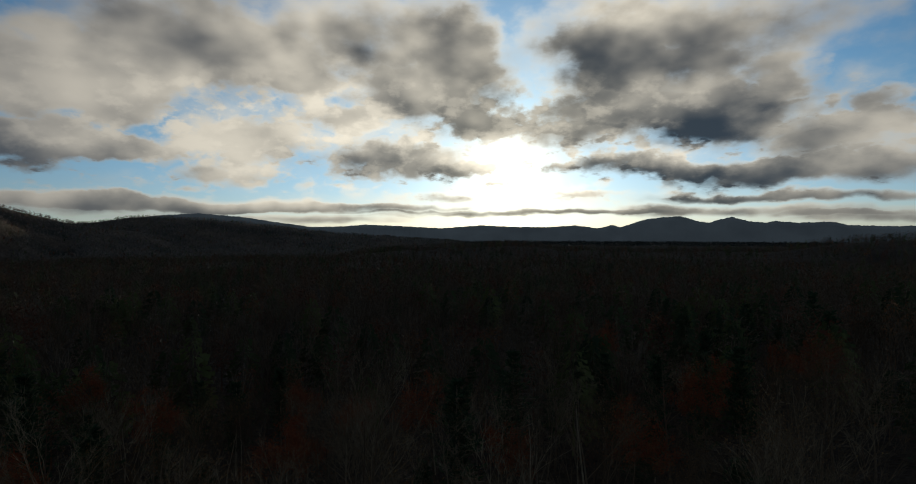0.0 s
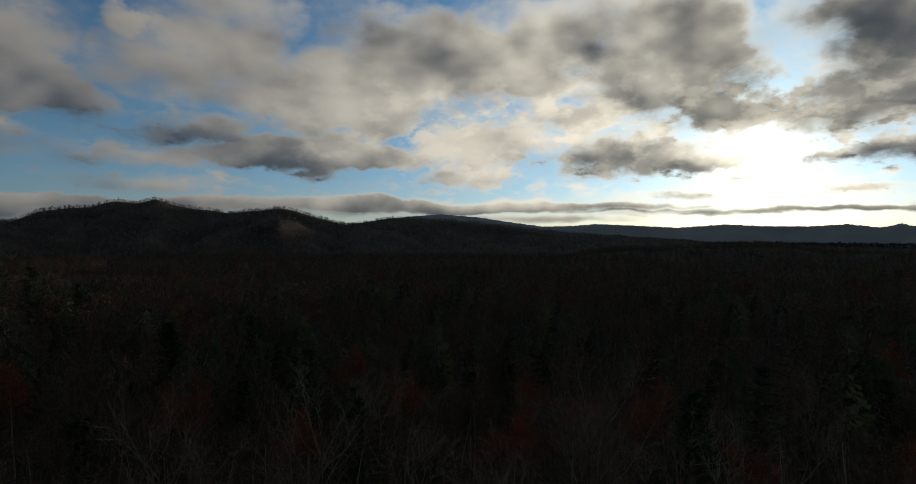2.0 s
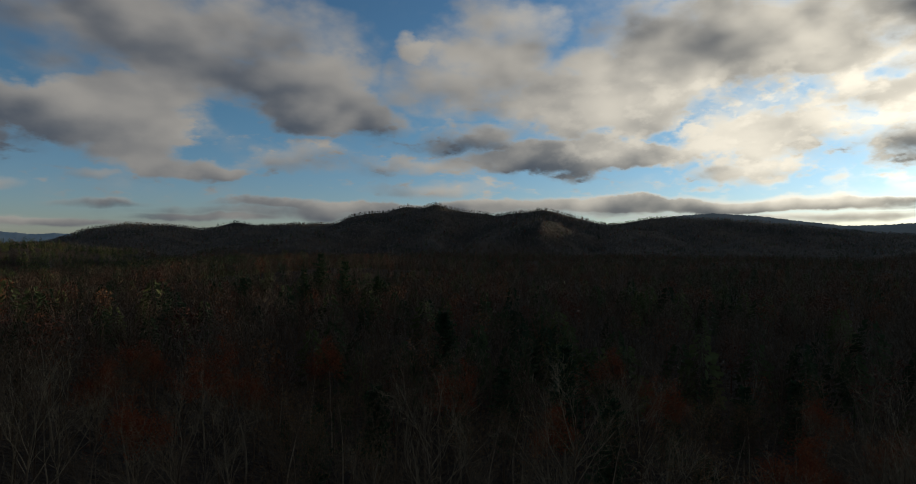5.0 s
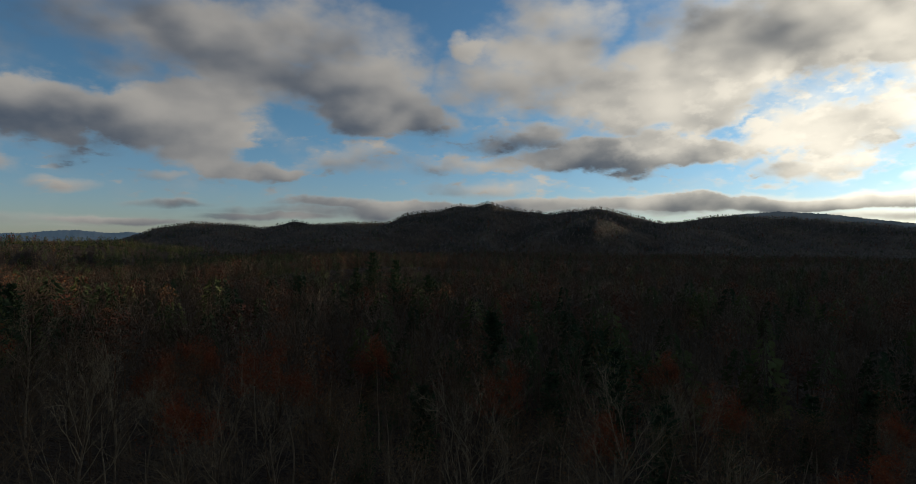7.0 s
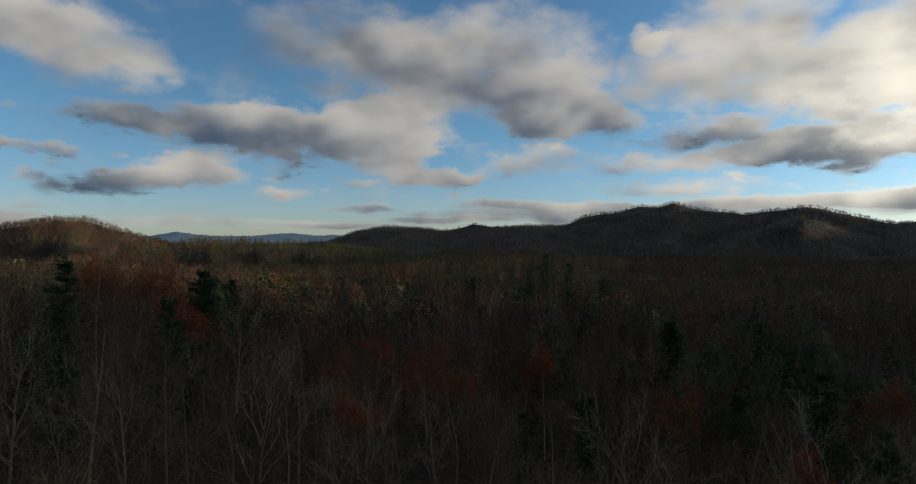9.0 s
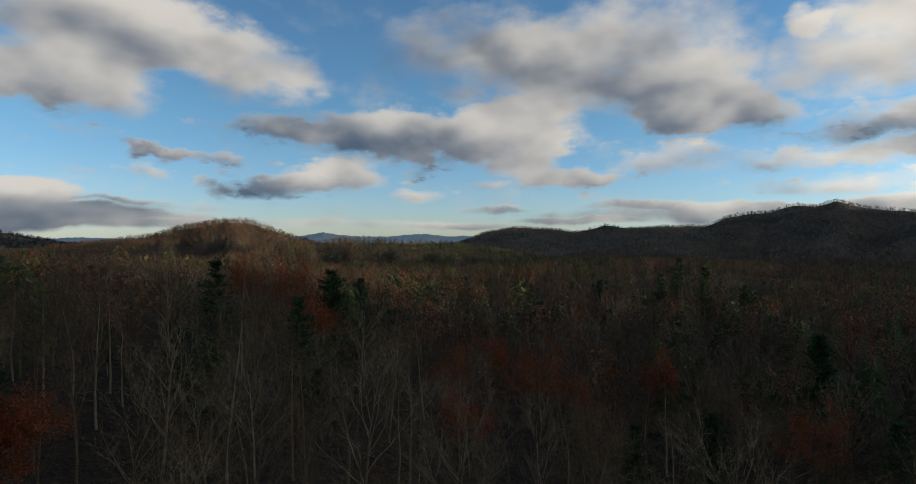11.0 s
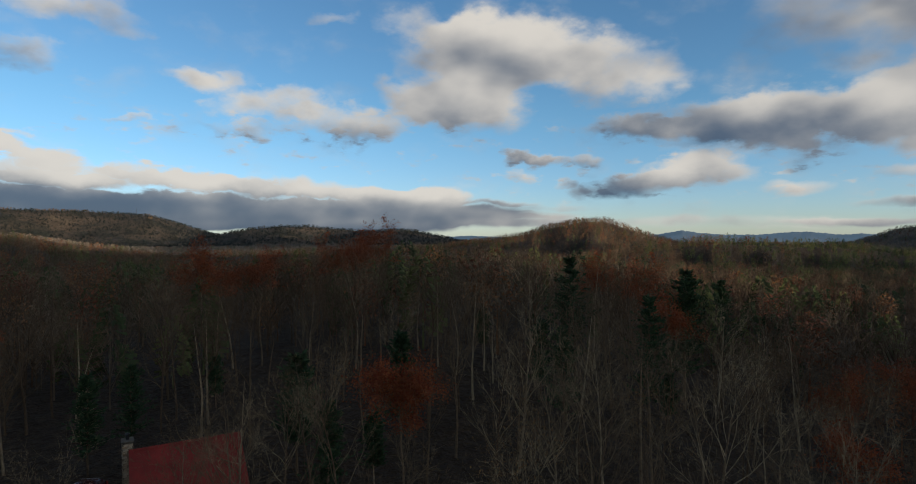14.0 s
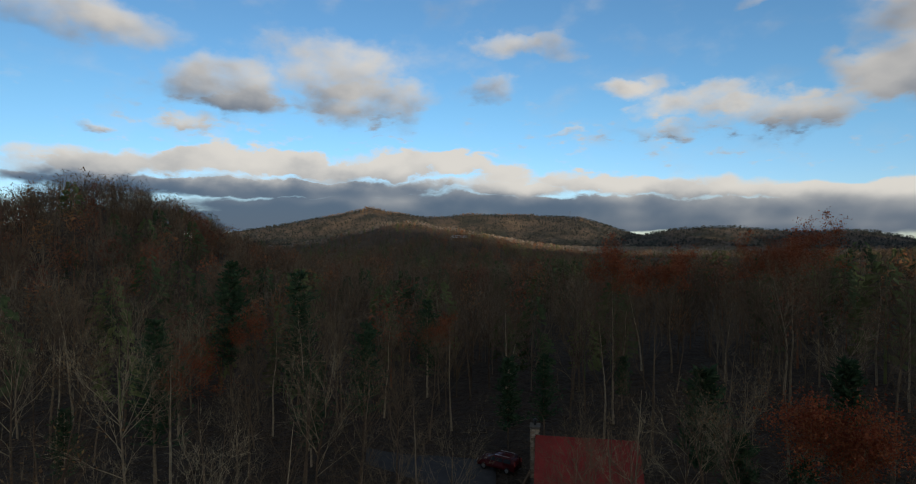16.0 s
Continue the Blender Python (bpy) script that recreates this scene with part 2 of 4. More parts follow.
# the long bank at the back: lit heads over a dark base
cloud(192.0, 6.0, 3.2, 0.9, 1.2, 0.55)
cloud(187.0, 6.4, 3.0, 1.0, 1.2, 0.70)
cloud(181.5, 7.2, 2.6, 1.1, 1.3, 0.80)
cloud(177.0, 6.6, 3.2, 0.9, 1.3, 0.65)
cloud(171.5, 6.0, 3.2, 0.8, 1.3, 0.60)
cloud(166.0, 6.2, 3.2, 0.8, 1.3, 0.65)
cloud(160.0, 6.6, 2.8, 1.0, 1.3, 0.85)
cloud(155.0, 5.8, 2.8, 0.7, 1.2, 0.60)
cloud(149.0, 5.4, 2.6, 0.5, 0.9, 0.40)
cloud(142.5, 4.6, 5.0, 0.7, 1.2, 0.60)
cloud(134.0, 4.7, 4.5, 0.8, 1.2, 0.60)
cloud(126.5, 4.0, 4.5, 0.8, 1.2, 0.45)
cloud(120.5, 3.9, 3.0, 0.9, 1.1, 0.45)
cloud(153.5, 4.3, 4.0, 0.5, 1.1, 0.70)
cloud(150.0, 2.6, 28.0, 0.9, 1.8, -1.55)
cloud(180.0, 4.3, 14.0, 0.7, 1.6, -1.55)
cloud(135.0, 1.3, 16.0, 0.8, 1.6, -1.55)
cloud(165.0, 1.2, 24.0, 1.0, 1.8, -1.55)
# the sheet of layered cloud low over the mountain
cloud(60.0, 2.0, 15.0, 0.8, 1.0, -0.70)
cloud(33.0, 2.3, 18.0, 0.8, 0.9, -0.25)
cloud(48.0, 2.9, 12.0, 0.3, 0.7, 0.30)
close_bank()
at = sky_at
glow_dir = (math.cos(radians(GLOW_EL)) * math.cos(radians(GLOW_AZ)), math.cos(radians(GLOW_EL)) * math.sin(radians(GLOW_AZ)), math.sin(radians(GLOW_EL)))
near_sun = wm("MAXIMUM", wv("DOT_PRODUCT", way, glow_dir), 0.0)
fbm = wnoise(flat, 13.0, 4.0, 0.5).outputs[0]
lift = tuple(0.035 * c for c in (math.cos(radians(GLOW_AZ)), math.sin(radians(GLOW_AZ)), 2.0))
puff = wm("SUBTRACT", wnoise(flat, 8.0, 2.5, 0.45).outputs[0], wnoise(wv("ADD", flat, lift), 8.0, 2.5, 0.45).outputs[0])
# unseen heavy broken cloud, added overhead and round the back to dim the skylight
rest = wm("MULTIPLY", wm("MAXIMUM", wramp(el, 24.0, 34.0), wramp(wm("ABSOLUTE", az), 120.0, 132.0)), wramp(wnoise(flat, 2.6, 3.0).outputs[0], 0.2, 0.42, 0.0, 1.0))
# small broken puffs in the bright part of the sky
flecks = wm("MULTIPLY", wramp(wnoise(flat, 24.0, 4.0, 0.55).outputs[0], 0.47, 0.66), wm("MULTIPLY", wramp(wm("POWER", wm("MAXIMUM", wv("DOT_PRODUCT", way, (math.cos(radians(8)), math.sin(radians(8)), 0.12)), 0.0), 5.0), 0.2, 0.7), wm("MULTIPLY", wramp(el, 3.0, 5.0), wramp(el, 17.0, 12.0))))
wisps = wm("MULTIPLY", wramp(wnoise(wv("MULTIPLY", way, (1.0, 1.0, 2.6)), 26.0, 4.0, 0.55).outputs[0], 0.53, 0.72), wm("MULTIPLY", wramp(el, 2.0, 4.0), wramp(el, 16.0, 8.0)))
den = wm("MULTIPLY_ADD", wisps, 0.55, den)
den2 = wm("MAXIMUM", wm("MULTIPLY_ADD", flecks, 0.55, den), rest)
cover = wramp(wm("MULTIPLY_ADD", wm("SUBTRACT", fbm, 0.5), 1.5, den2), -0.05, 1.15)
tone = wm("DIVIDE", num, wm("MAXIMUM", wgt, 0.3))
tone = wm("ADD", tone, wm("MULTIPLY", puff, 2.3))
tone = wm("MULTIPLY_ADD", wm("SUBTRACT", fbm, 0.5), -0.3, tone)
tone = wm("MULTIPLY_ADD", wm("SUBTRACT", 1.0, cover), 0.35, wm("MULTIPLY_ADD", flecks, 0.35, tone))
# the added cloud is darkened so that less light comes from it
tone = wm("SUBTRACT", tone, wm("MULTIPLY", rest, 1.3))
# towards the sun thick cloud is dark and its thin edges are bright
backlit = wm("SUBTRACT", wm("MULTIPLY", wm("SUBTRACT", 1.0, cover), 0.9), wramp(den, 0.55, 1.5, 0.0, 0.42))
tone = wm("MULTIPLY_ADD", wm("POWER", near_sun, 4.0), backlit, tone)
halo = wm("POWER", near_sun, 5.0)
core = wm("POWER", near_sun, 110.0)
spot = wm("POWER", near_sun, 650.0)
sky = wt.nodes.new("ShaderNodeTexSky")
sky.sky_type, sky.sun_disc = "NISHITA", False
sky.sun_elevation, sky.sun_rotation = radians(16.0), radians(90 - GLOW_AZ)
sky.altitude, sky.air_density, sky.dust_density, sky.ozone_density = 500, 1.0, 0.2, 2.5
clear = wv("MULTIPLY", sky.outputs[0], wmix(wramp(el, 0.0, 13.0), (0.086, 0.099, 0.123), (0.085, 0.114, 0.118)))
clear = wv("MULTIPLY", clear, wmix(halo, (1.03, 1.07, 1.13), (1.95, 1.95, 2.0)))
dark = wmix(halo, (0.074, 0.108, 0.165), (0.062, 0.072, 0.088))
light = wmix(halo, (0.69, 0.65, 0.59), (2.85, 2.6, 2.1))
body = wmix(wramp(tone, -1.8, 1.1), dark, light)
glow = wv("ADD", wv("MULTIPLY", wn("ShaderNodeCombineXYZ", i0=core, i1=core, i2=core).outputs[0], (1.0, 0.88, 0.62)),
          wv("MULTIPLY", wn("ShaderNodeCombineXYZ", i0=spot, i1=spot, i2=spot).outputs[0], (3.2, 2.9, 2.3)))
open_sky = wv("ADD", clear, glow)
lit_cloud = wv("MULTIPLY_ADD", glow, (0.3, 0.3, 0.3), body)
seen = wmix(wm("MULTIPLY", cover, 0.96), open_sky, lit_cloud)
bg = wn("ShaderNodeBackground", i0=seen, i1=1.0)
wt.links.new(bg.outputs[0], wn("ShaderNodeOutputWorld").inputs[0])

# ---- materials ----


def material(name):
    m = bpy.data.materials.new(name)
    m.use_nodes = True
    nt = m.node_tree
    b = nt.nodes["Principled BSDF"]
    b.inputs["Specular IOR Level"].default_value = 0.25
    return m, nt, b


def ramp(nt, fac, stops):
    r = nt.nodes.new("ShaderNodeValToRGB")
    while len(r.color_ramp.elements) < len(stops):
        r.color_ramp.elements.new(0.5)
    for e, (pos, col) in zip(r.color_ramp.elements, stops):
        e.position, e.color = pos, (*col, 1)
    nt.links.new(fac, r.inputs[0])
    return r.outputs[0]


def tex(nt, scale, detail=5.0, rough=0.6, vec=None):
    n = nt.nodes.new("ShaderNodeTexNoise")
    n.inputs["Scale"].default_value, n.inputs["Detail"].default_value, n.inputs["Roughness"].default_value = scale, detail, rough
    if vec is None:
        vec = nt.nodes.new("ShaderNodeTexCoord").outputs["Object"]
    nt.links.new(vec, n.inputs["Vector"])
    return n.outputs[0]


def mixc(nt, f, a, b, mode="MIX"):
    n = nt.nodes.new("ShaderNodeMix")
    n.data_type, n.blend_type = "RGBA", mode
    for key, v in ((0, f), (6, a), (7, b)):
        if isinstance(v, bpy.types.NodeSocket):
            nt.links.new(v, n.inputs[key])
        elif key == 0:
            n.inputs[key].default_value = v
        else:
            n.inputs[key].default_value = (*v, 1)
    return n.outputs[2]


def bump(nt, b, height, strength, distance):
    n = nt.nodes.new("ShaderNodeBump")
    n.inputs["Strength"].default_value, n.inputs["Distance"].default_value = strength, distance
    nt.links.new(height, n.inputs["Height"])
    nt.links.new(n.outputs[0], b.inputs["Normal"])


def varied(name, stops, per="object", rough=0.85, grain=1.5, relief=0.02, through_light=0.0):
    """A natural surface whose tint differs from piece to piece and, finely, over each piece."""
    m, nt, b = material(name)
    if per == "object":
        pick = nt.nodes.new("ShaderNodeObjectInfo").outputs["Random"]
    elif per == "tree":
        own = nt.nodes.new("ShaderNodeAttribute")
        own.attribute_name = "tint"
        pick = own.outputs["Fac"]
    else:
        pick = nt.nodes.new("ShaderNodeNewGeometry").outputs["Random Per Island"]
    g = tex(nt, grain)
    col = ramp(nt, pick, stops)
    col = mixc(nt, 0.75, col, ramp(nt, g, [(0.3, (0.45, 0.45, 0.45)), (0.7, (1.35, 1.3, 1.25))]), "MULTIPLY")
    nt.links.new(col, b.inputs["Base Color"])
    b.inputs["Roughness"].default_value = rough
    if relief:
        bump(nt, b, tex(nt, grain * 8), 0.5, relief)
    if through_light:
        t = nt.nodes.new("ShaderNodeBsdfTranslucent")
        nt.links.new(col, t.inputs[0])
        mx = nt.nodes.new("ShaderNodeMixShader")
        mx.inputs[0].default_value = through_light
        nt.links.new(b.outputs[0], mx.inputs[1])
        nt.links.new(t.outputs[0], mx.inputs[2])
        nt.links.new(mx.outputs[0], nt.nodes["Material Output"].inputs[0])
    return m


BARK = varied("bark", [(0.0, (0.085, 0.053, 0.033)), (0.6, (0.165, 0.115, 0.071)), (1.0, (0.35, 0.275, 0.18))], grain=3.0)
TWIG = varied("twigs", [(0.0, (0.085, 0.053, 0.031)), (0.4, (0.125, 0.084, 0.048)), (0.75, (0.19, 0.139, 0.082)), (1.0, (0.34, 0.267, 0.165))], grain=1.0, relief=0)
RED_LEAF = varied("red_leaves", [(0.0, (0.18, 0.038, 0.018)), (0.5, (0.26, 0.066, 0.027)), (1.0, (0.32, 0.11, 0.04))], per="island", grain=0.8, relief=0, through_light=0.35)
DRY_LEAF = varied("dry_leaves", [(0.0, (0.13, 0.07, 0.035)), (0.5, (0.20, 0.11, 0.05)), (1.0, (0.26, 0.17, 0.07))], per="island", grain=0.8, relief=0, through_light=0.3)
NEEDLE = varied("needles", [(0.0, (0.026, 0.052, 0.026)), (0.5, (0.040, 0.075, 0.034)), (1.0, (0.06, 0.10, 0.042))], per="island", grain=0.6, relief=0, through_light=0.2)
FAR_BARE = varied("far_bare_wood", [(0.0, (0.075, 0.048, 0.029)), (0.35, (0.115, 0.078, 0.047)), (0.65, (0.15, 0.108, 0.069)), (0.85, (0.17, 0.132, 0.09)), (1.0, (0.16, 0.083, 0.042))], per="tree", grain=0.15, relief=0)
# paler, greyer bare wood: the mountains' haze is put into its colour
FAR_HAZY = varied("far_hazy_wood", [(0.0, (0.17, 0.148, 0.13)), (0.5, (0.23, 0.20, 0.175)), (0.85, (0.28, 0.235, 0.195)), (1.0, (0.24, 0.16, 0.11))], per="tree", grain=0.05, relief=0)
FAR_RED = varied("far_red_wood", [(0.0, (0.12, 0.045, 0.026)), (0.5, (0.19, 0.068, 0.034)), (1.0, (0.24, 0.12, 0.05))], per="tree", grain=0.15, relief=0)
FAR_GREEN = varied("far_evergreen_wood", [(0.0, (0.03, 0.052, 0.024)), (0.6, (0.075, 0.10, 0.038)), (1.0, (0.14, 0.155, 0.052))], per="tree", grain=0.15, relief=0)

# the shade on the far flanks is put into this dark colour
FAR_SHADED = varied("far_shaded_wood", [(0.0, (0.028, 0.038, 0.036)), (0.6, (0.042, 0.052, 0.047)), (1.0, (0.065, 0.064, 0.054))], per="tree", grain=0.06, relief=0, through_light=0.4)


def ground_material():
    m, nt, b = material("forest_floor")
    pos = nt.nodes.new("ShaderNodeTexCoord").outputs["Object"]
    litter = ramp(nt, tex(nt, 0.9, 8, 0.7, pos), [(0.25, (0.022, 0.016, 0.011)), (0.5, (0.045, 0.031, 0.02)), (0.75, (0.08, 0.055, 0.034))])
    woods = ramp(nt, tex(nt, 0.006, 7, 0.65, pos), [(0.36, (0.035, 0.042, 0.032)), (0.46, (0.072, 0.062, 0.05)), (0.56, (0.115, 0.09, 0.068)), (0.68, (0.17, 0.13, 0.09))])
    crowns = ramp(nt, tex(nt, 0.09, 4, 0.7, pos), [(0.3, (0.45, 0.45, 0.45)), (0.7, (1.4, 1.35, 1.25))])
    far = mixc(nt, 0.85, woods, crowns, "MULTIPLY")
    n = nt.nodes.new("ShaderNodeVectorMath")
    n.operation = "LENGTH"
    nt.links.new(pos, n.inputs[0])
    r = nt.nodes.new("ShaderNodeMapRange")
    r.inputs[1].default_value, r.inputs[2].default_value = 500, 1600
    nt.links.new(n.outputs["Value"], r.inputs[0])
    nt.links.new(mixc(nt, r.outputs[0], litter, far), b.inputs["Base Color"])
    b.inputs["Roughness"].default_value = 0.95
    bump(nt, b, tex(nt, 0.07, 6, 0.75, pos), 1.0, 9.0)
    return m


GROUND = ground_material()

# ---- the lie of the land ----
EYE = 26.3
RIDGES = []


def ridge(dist, deep, wood, *profile, spurs=0.35, slant=0.0):
    """A wooded crest at one distance: its front's depth, the height of its wood, and (bearing, angle above the level) along its skyline. slant: how much farther the crest lies with each degree."""
    bearing, angle = (np.array(c, float) for c in zip(*sorted(profile)))
    away = dist + slant * (bearing - bearing.mean())
    RIDGES.append((dist, deep, bearing, EYE + away * np.tan(np.radians(angle)) - wood, spurs, slant))


# the mountain with two summits, and its two spurs
ridge(1900, 310, 9, (29.5, 0.5), (32.6, 1.0), (34.9, 1.35), (36.5, 1.8), (38.7, 2.4), (39.9, 2.65), (41.7, 2.38), (44.3, 2.08), (47.0, 2.28), (49.2, 2.82),
      (50.6, 3.18), (52.0, 2.75), (54.9, 2.4), (56.6, 2.3), (58.9, 1.92), (60.7, 1.15), (63.5, 0.3), (67.0, -0.6))
ridge(2250, 200, 11, (51.0, 2.6), (53.4, 2.98), (54.6, 2.7), (56.5, 1.9))
ridge(1560, 150, 11, (31.0, -0.75), (34.0, -0.15), (36.3, 0.5), (38.6, 1.5), (40.2, 1.85), (42.0, 1.2), (44.5, 0.3), slant=-26)
ridge(1600, 170, 11, (51.0, 0.6), (54.0, 1.1), (57.0, 1.45), (59.5, 1.0), (62.0, 0.5), (65.0, -0.1), (70.0, -0.9), slant=-24)
# the long ridge that runs down towards the light
ridge(2350, 330, 8, (1.6, -0.45), (6.2, -0.15), (10.9, 0.14), (14.2, 0.42), (17.5, 0.9), (20.7, 1.22), (24.8, 1.5), (27.6, 1.66), (29.6, 1.63), (31.3, 1.3), (33.0, 1.04), (35.0, 0.7), (38.0, 0.1))
# low ridge beside the mountain and the cone behind it
ridge(2500, 420, 9, (57.0, 1.1), (60.7, 1.05), (64.0, 1.08), (67.1, 0.91), (70.0, 0.62), (72.8, 0.56), (75.1, 0.84), (78.4, 1.0), (81.0, 0.6), (82.8, -0.06), (84.6, -0.7))
ridge(3100, 240, 9, (65.5, 0.2), (67.7, 0.85), (69.7, 1.27), (71.7, 0.62), (73.4, 0.2))
# rolling ground towards the light
ridge(1100, 240, 11, (-50.0, 0.3), (-44.0, 0.35), (-37.4, 0.1), (-34.9, -0.28), (-32.5, -0.5), (-30.0, -0.95), (-24.0, -1.1), (-16.6, -1.2), (-11.1, -1.1), (-8.3, -0.8),
      (-5.4, -0.47), (-3.0, -0.75), (1.6, -0.95), (8.0, -1.3))
# the knob, the pine-clad hill below it and the lip of the shelf
ridge(1300, 300, 10, (96.0, -1.1), (99.7, -0.02), (102.0, 0.8), (104.3, 1.5), (106.5, 1.55), (108.7, 1.18), (110.9, 0.6), (113.0, 0.0), (115.0, -0.35), (118.0, -0.75), (122.0, -1.1), slant=-16)
ridge(880, 170, 11, (73.2, -3.4), (74.3, -2.9), (75.8, -2.0), (77.9, -1.35), (81.2, -0.95), (84.0, -0.66), (87.1, -0.42), (89.9, -0.4), (92.7, -0.1), (95.0, -0.1), (97.4, -0.4), (101.0, -0.9), (106.0, -1.9), slant=-20, spurs=0.6)
ridge(640, 110, 11, (84.0, -3.2), (89.0, -2.3), (95.0, -1.7), (101.0, -1.6), (108.0, -2.0), (114.0, -2.4), slant=-7)
ridge(480, 120, 12.5, (24.0, -3.7), (28.0, -3.5), (39.5, -3.1), (50.0, -2.65), (57.0, -2.05), (61.0, -2.0), (65.0, -2.1), (71.5, -2.5), (79.0, -3.0), (86.0, -3.4), spurs=0.15, slant=-5)
# the great mountain at the back, its low neighbour and the shoulder before it
ridge(3900, 560, 9, (140.0, -0.5), (142.2, 0.15), (145.5, 1.25), (147.2, 1.76), (148.9, 1.84), (153.0, 2.08), (155.9, 2.06), (158.3, 2.17), (160.6, 1.83), (162.9, 1.82), (166.4, 2.36), (168.1, 2.76),
      (170.8, 2.1), (173.0, 1.68), (176.7, 0.95), (180.0, 0.4))
ridge(3300, 380, 9, (118.6, -0.6), (120.7, -0.1), (123.0, 0.38), (125.1, 0.6), (127.0, 0.45), (128.6, 0.44), (131.4, 0.66), (133.8, 0.88), (136.4, 0.84), (139.0, 0.6), (141.1, 0.2), (143.5, -0.5))
ridge(1350, 300, 10, (146.0, -1.6), (152.4, -0.55), (157.1, 0.25), (160.6, 0.85), (162.9, 1.25), (165.2, 1.4), (166.9, 1.1), (169.7, 0.35), (173.0, -0.5), (178.0, -1.2))
ridge(900, 160, 10, (116.0, -1.5), (122.0, -1.25), (130.0, -1.4), (140.0, -1.6), (150.0, -1.7), (158.0, -1.5), (166.0, -1.3), (172.0, -1.2))

VALLEY = -33.0


def smooth(x, a, b):
    t = np.clip((x - a) / (b - a), 0, 1)
    return t * t * (3 - 2 * t)


def lumps(x, y, size, seed):
    """Soft rolling unevenness, -1 to 1."""
    rng = np.random.RandomState(seed)
    total = 0
    for k in range(7):
        a, ph = rng.uniform(0, 2 * np.pi), rng.uniform(0, 2 * np.pi)
        f = 2 * np.pi / (size * rng.uniform(0.6, 1.6))
        total = total + np.sin(f * (x * np.cos(a) + y * np.sin(a)) + ph)
    return total / 4.0


def land(x, y):
    """Height of the ground at a place."""
    x, y = np.asarray(x, float), np.asarray(y, float)
    r, a = np.hypot(x, y), np.degrees(np.arctan2(y, x))
    a = np.where(a < -110, a + 360, a)
    z = VALLEY * (0.45 * smooth(r, 150, 700) + 0.55 * smooth(r, 500, 1500))
    # the shelf below the camera: lower towards the sun, higher towards the tall red trees
    z = z - 9.0 * smooth(np.cos(np.radians(a - 25)), 0.1, 0.9) * smooth(r, 15, 80) * (1 - smooth(r, 290, 900))
    z = z + 8.0 * np.exp(-((a - 120) / 26) ** 2) * smooth(r, 35, 110) * (1 - smooth(r, 150, 330))
    z = z + 40.0 * np.exp(-((a - 192) / 12) ** 2) * np.exp(-((r - 300) / 105) ** 2)
    z = z + 10.0 * np.exp(-((a - 164) / 15) ** 2) * np.exp(-((r - 600) / 200) ** 2)
    z = z + 25.0 * np.exp(-((a - 159.3) / 7) ** 2) * np.exp(-((r - 640) / 130) ** 2)
    z = z + lumps(x, y, 260, 5) * 3.5 * smooth(r, 250, 700)
    for n, (far, deep, bearing, height, spurs, slant) in enumerate(RIDGES):
        dist = far + slant * (np.clip(a, bearing[0], bearing[-1]) - bearing.mean())
        near = (bearing[0] - 9 < a) & (a < bearing[-1] + 9) & (abs(r - dist) < 3.2 * deep)
        if not np.any(near):
            continue
        away = (r - dist) / deep
        # gullies and spurs run down the side that is seen
        front = np.clip(-away, 0, 1.6)
        wave = np.sin(a * 2100 / far * 0.55 + n * 1.7 + front) + 0.6 * np.sin(a * 2100 / far * 1.3 + n * 4.1 - 1.5 * front)
        away = away * (1 - spurs * 0.5 * wave * np.clip(front * 2, 0, 1))
        edge = np.clip(np.maximum(bearing[0] - a, a - bearing[-1]), 0, 9) / 3.5
        top = (np.interp(a, bearing, height) - VALLEY) * np.exp(-edge ** 2)
        crest = VALLEY - 6 + (top + 6) * np.exp(-np.abs(away) ** 1.7)
        z = np.where(near, 0.5 * (z + crest + np.sqrt((z - crest) ** 2 + 9.0)) - 0.7 * np.exp(-((z - crest) / 6) ** 2), z)
    z = z + lumps(x, y, 45, 3) * 0.5 + lumps(x, y, 110, 10) * 3.0 * smooth(r, 700, 1100) * (1 - 0.5 * smooth(r, 2600, 3400))
    return z


def mesh_of(name, verts, faces, mat, smooth_shade=False):
    """A mesh from arrays of places and of triangles or quads."""
    verts, faces = np.asarray(verts, np.float32), np.asarray(faces, np.int32)
    me = bpy.data.meshes.new(name)
    k = faces.shape[1]
    me.vertices.add(len(verts))
    me.vertices.foreach_set("co", verts.ravel())
    me.loops.add(faces.size)
    me.loops.foreach_set("vertex_index", faces.ravel())
    me.polygons.add(len(faces))
    me.polygons.foreach_set("loop_start", np.arange(len(faces), dtype=np.int32) * k)
    if smooth_shade:
        me.polygons.foreach_set("use_smooth", np.ones(len(faces), dtype=bool))
    me.update(calc_edges=True)
    me.validate()
    me.materials.append(mat)
    return me


bearings = np.radians(np.concatenate([np.arange(-70, 215, 0.6), np.arange(215, 290, 3.0)]))
ranges = np.concatenate([np.linspace(0.0, 60, 16), np.geomspace(64, 4960, 220)])
rr, aa = np.meshgrid(ranges, bearings, indexing="ij")
gx, gy = rr * np.cos(aa), rr * np.sin(aa)
gz = land(gx, gy)
nb = len(bearings)
ii, jj = np.meshgrid(np.arange(len(ranges) - 1), np.arange(nb), indexing="ij")
quads = np.stack([ii * nb + jj, (ii + 1) * nb + jj, (ii + 1) * nb + (jj + 1) % nb, ii * nb + (jj + 1) % nb], -1).reshape(-1, 4)
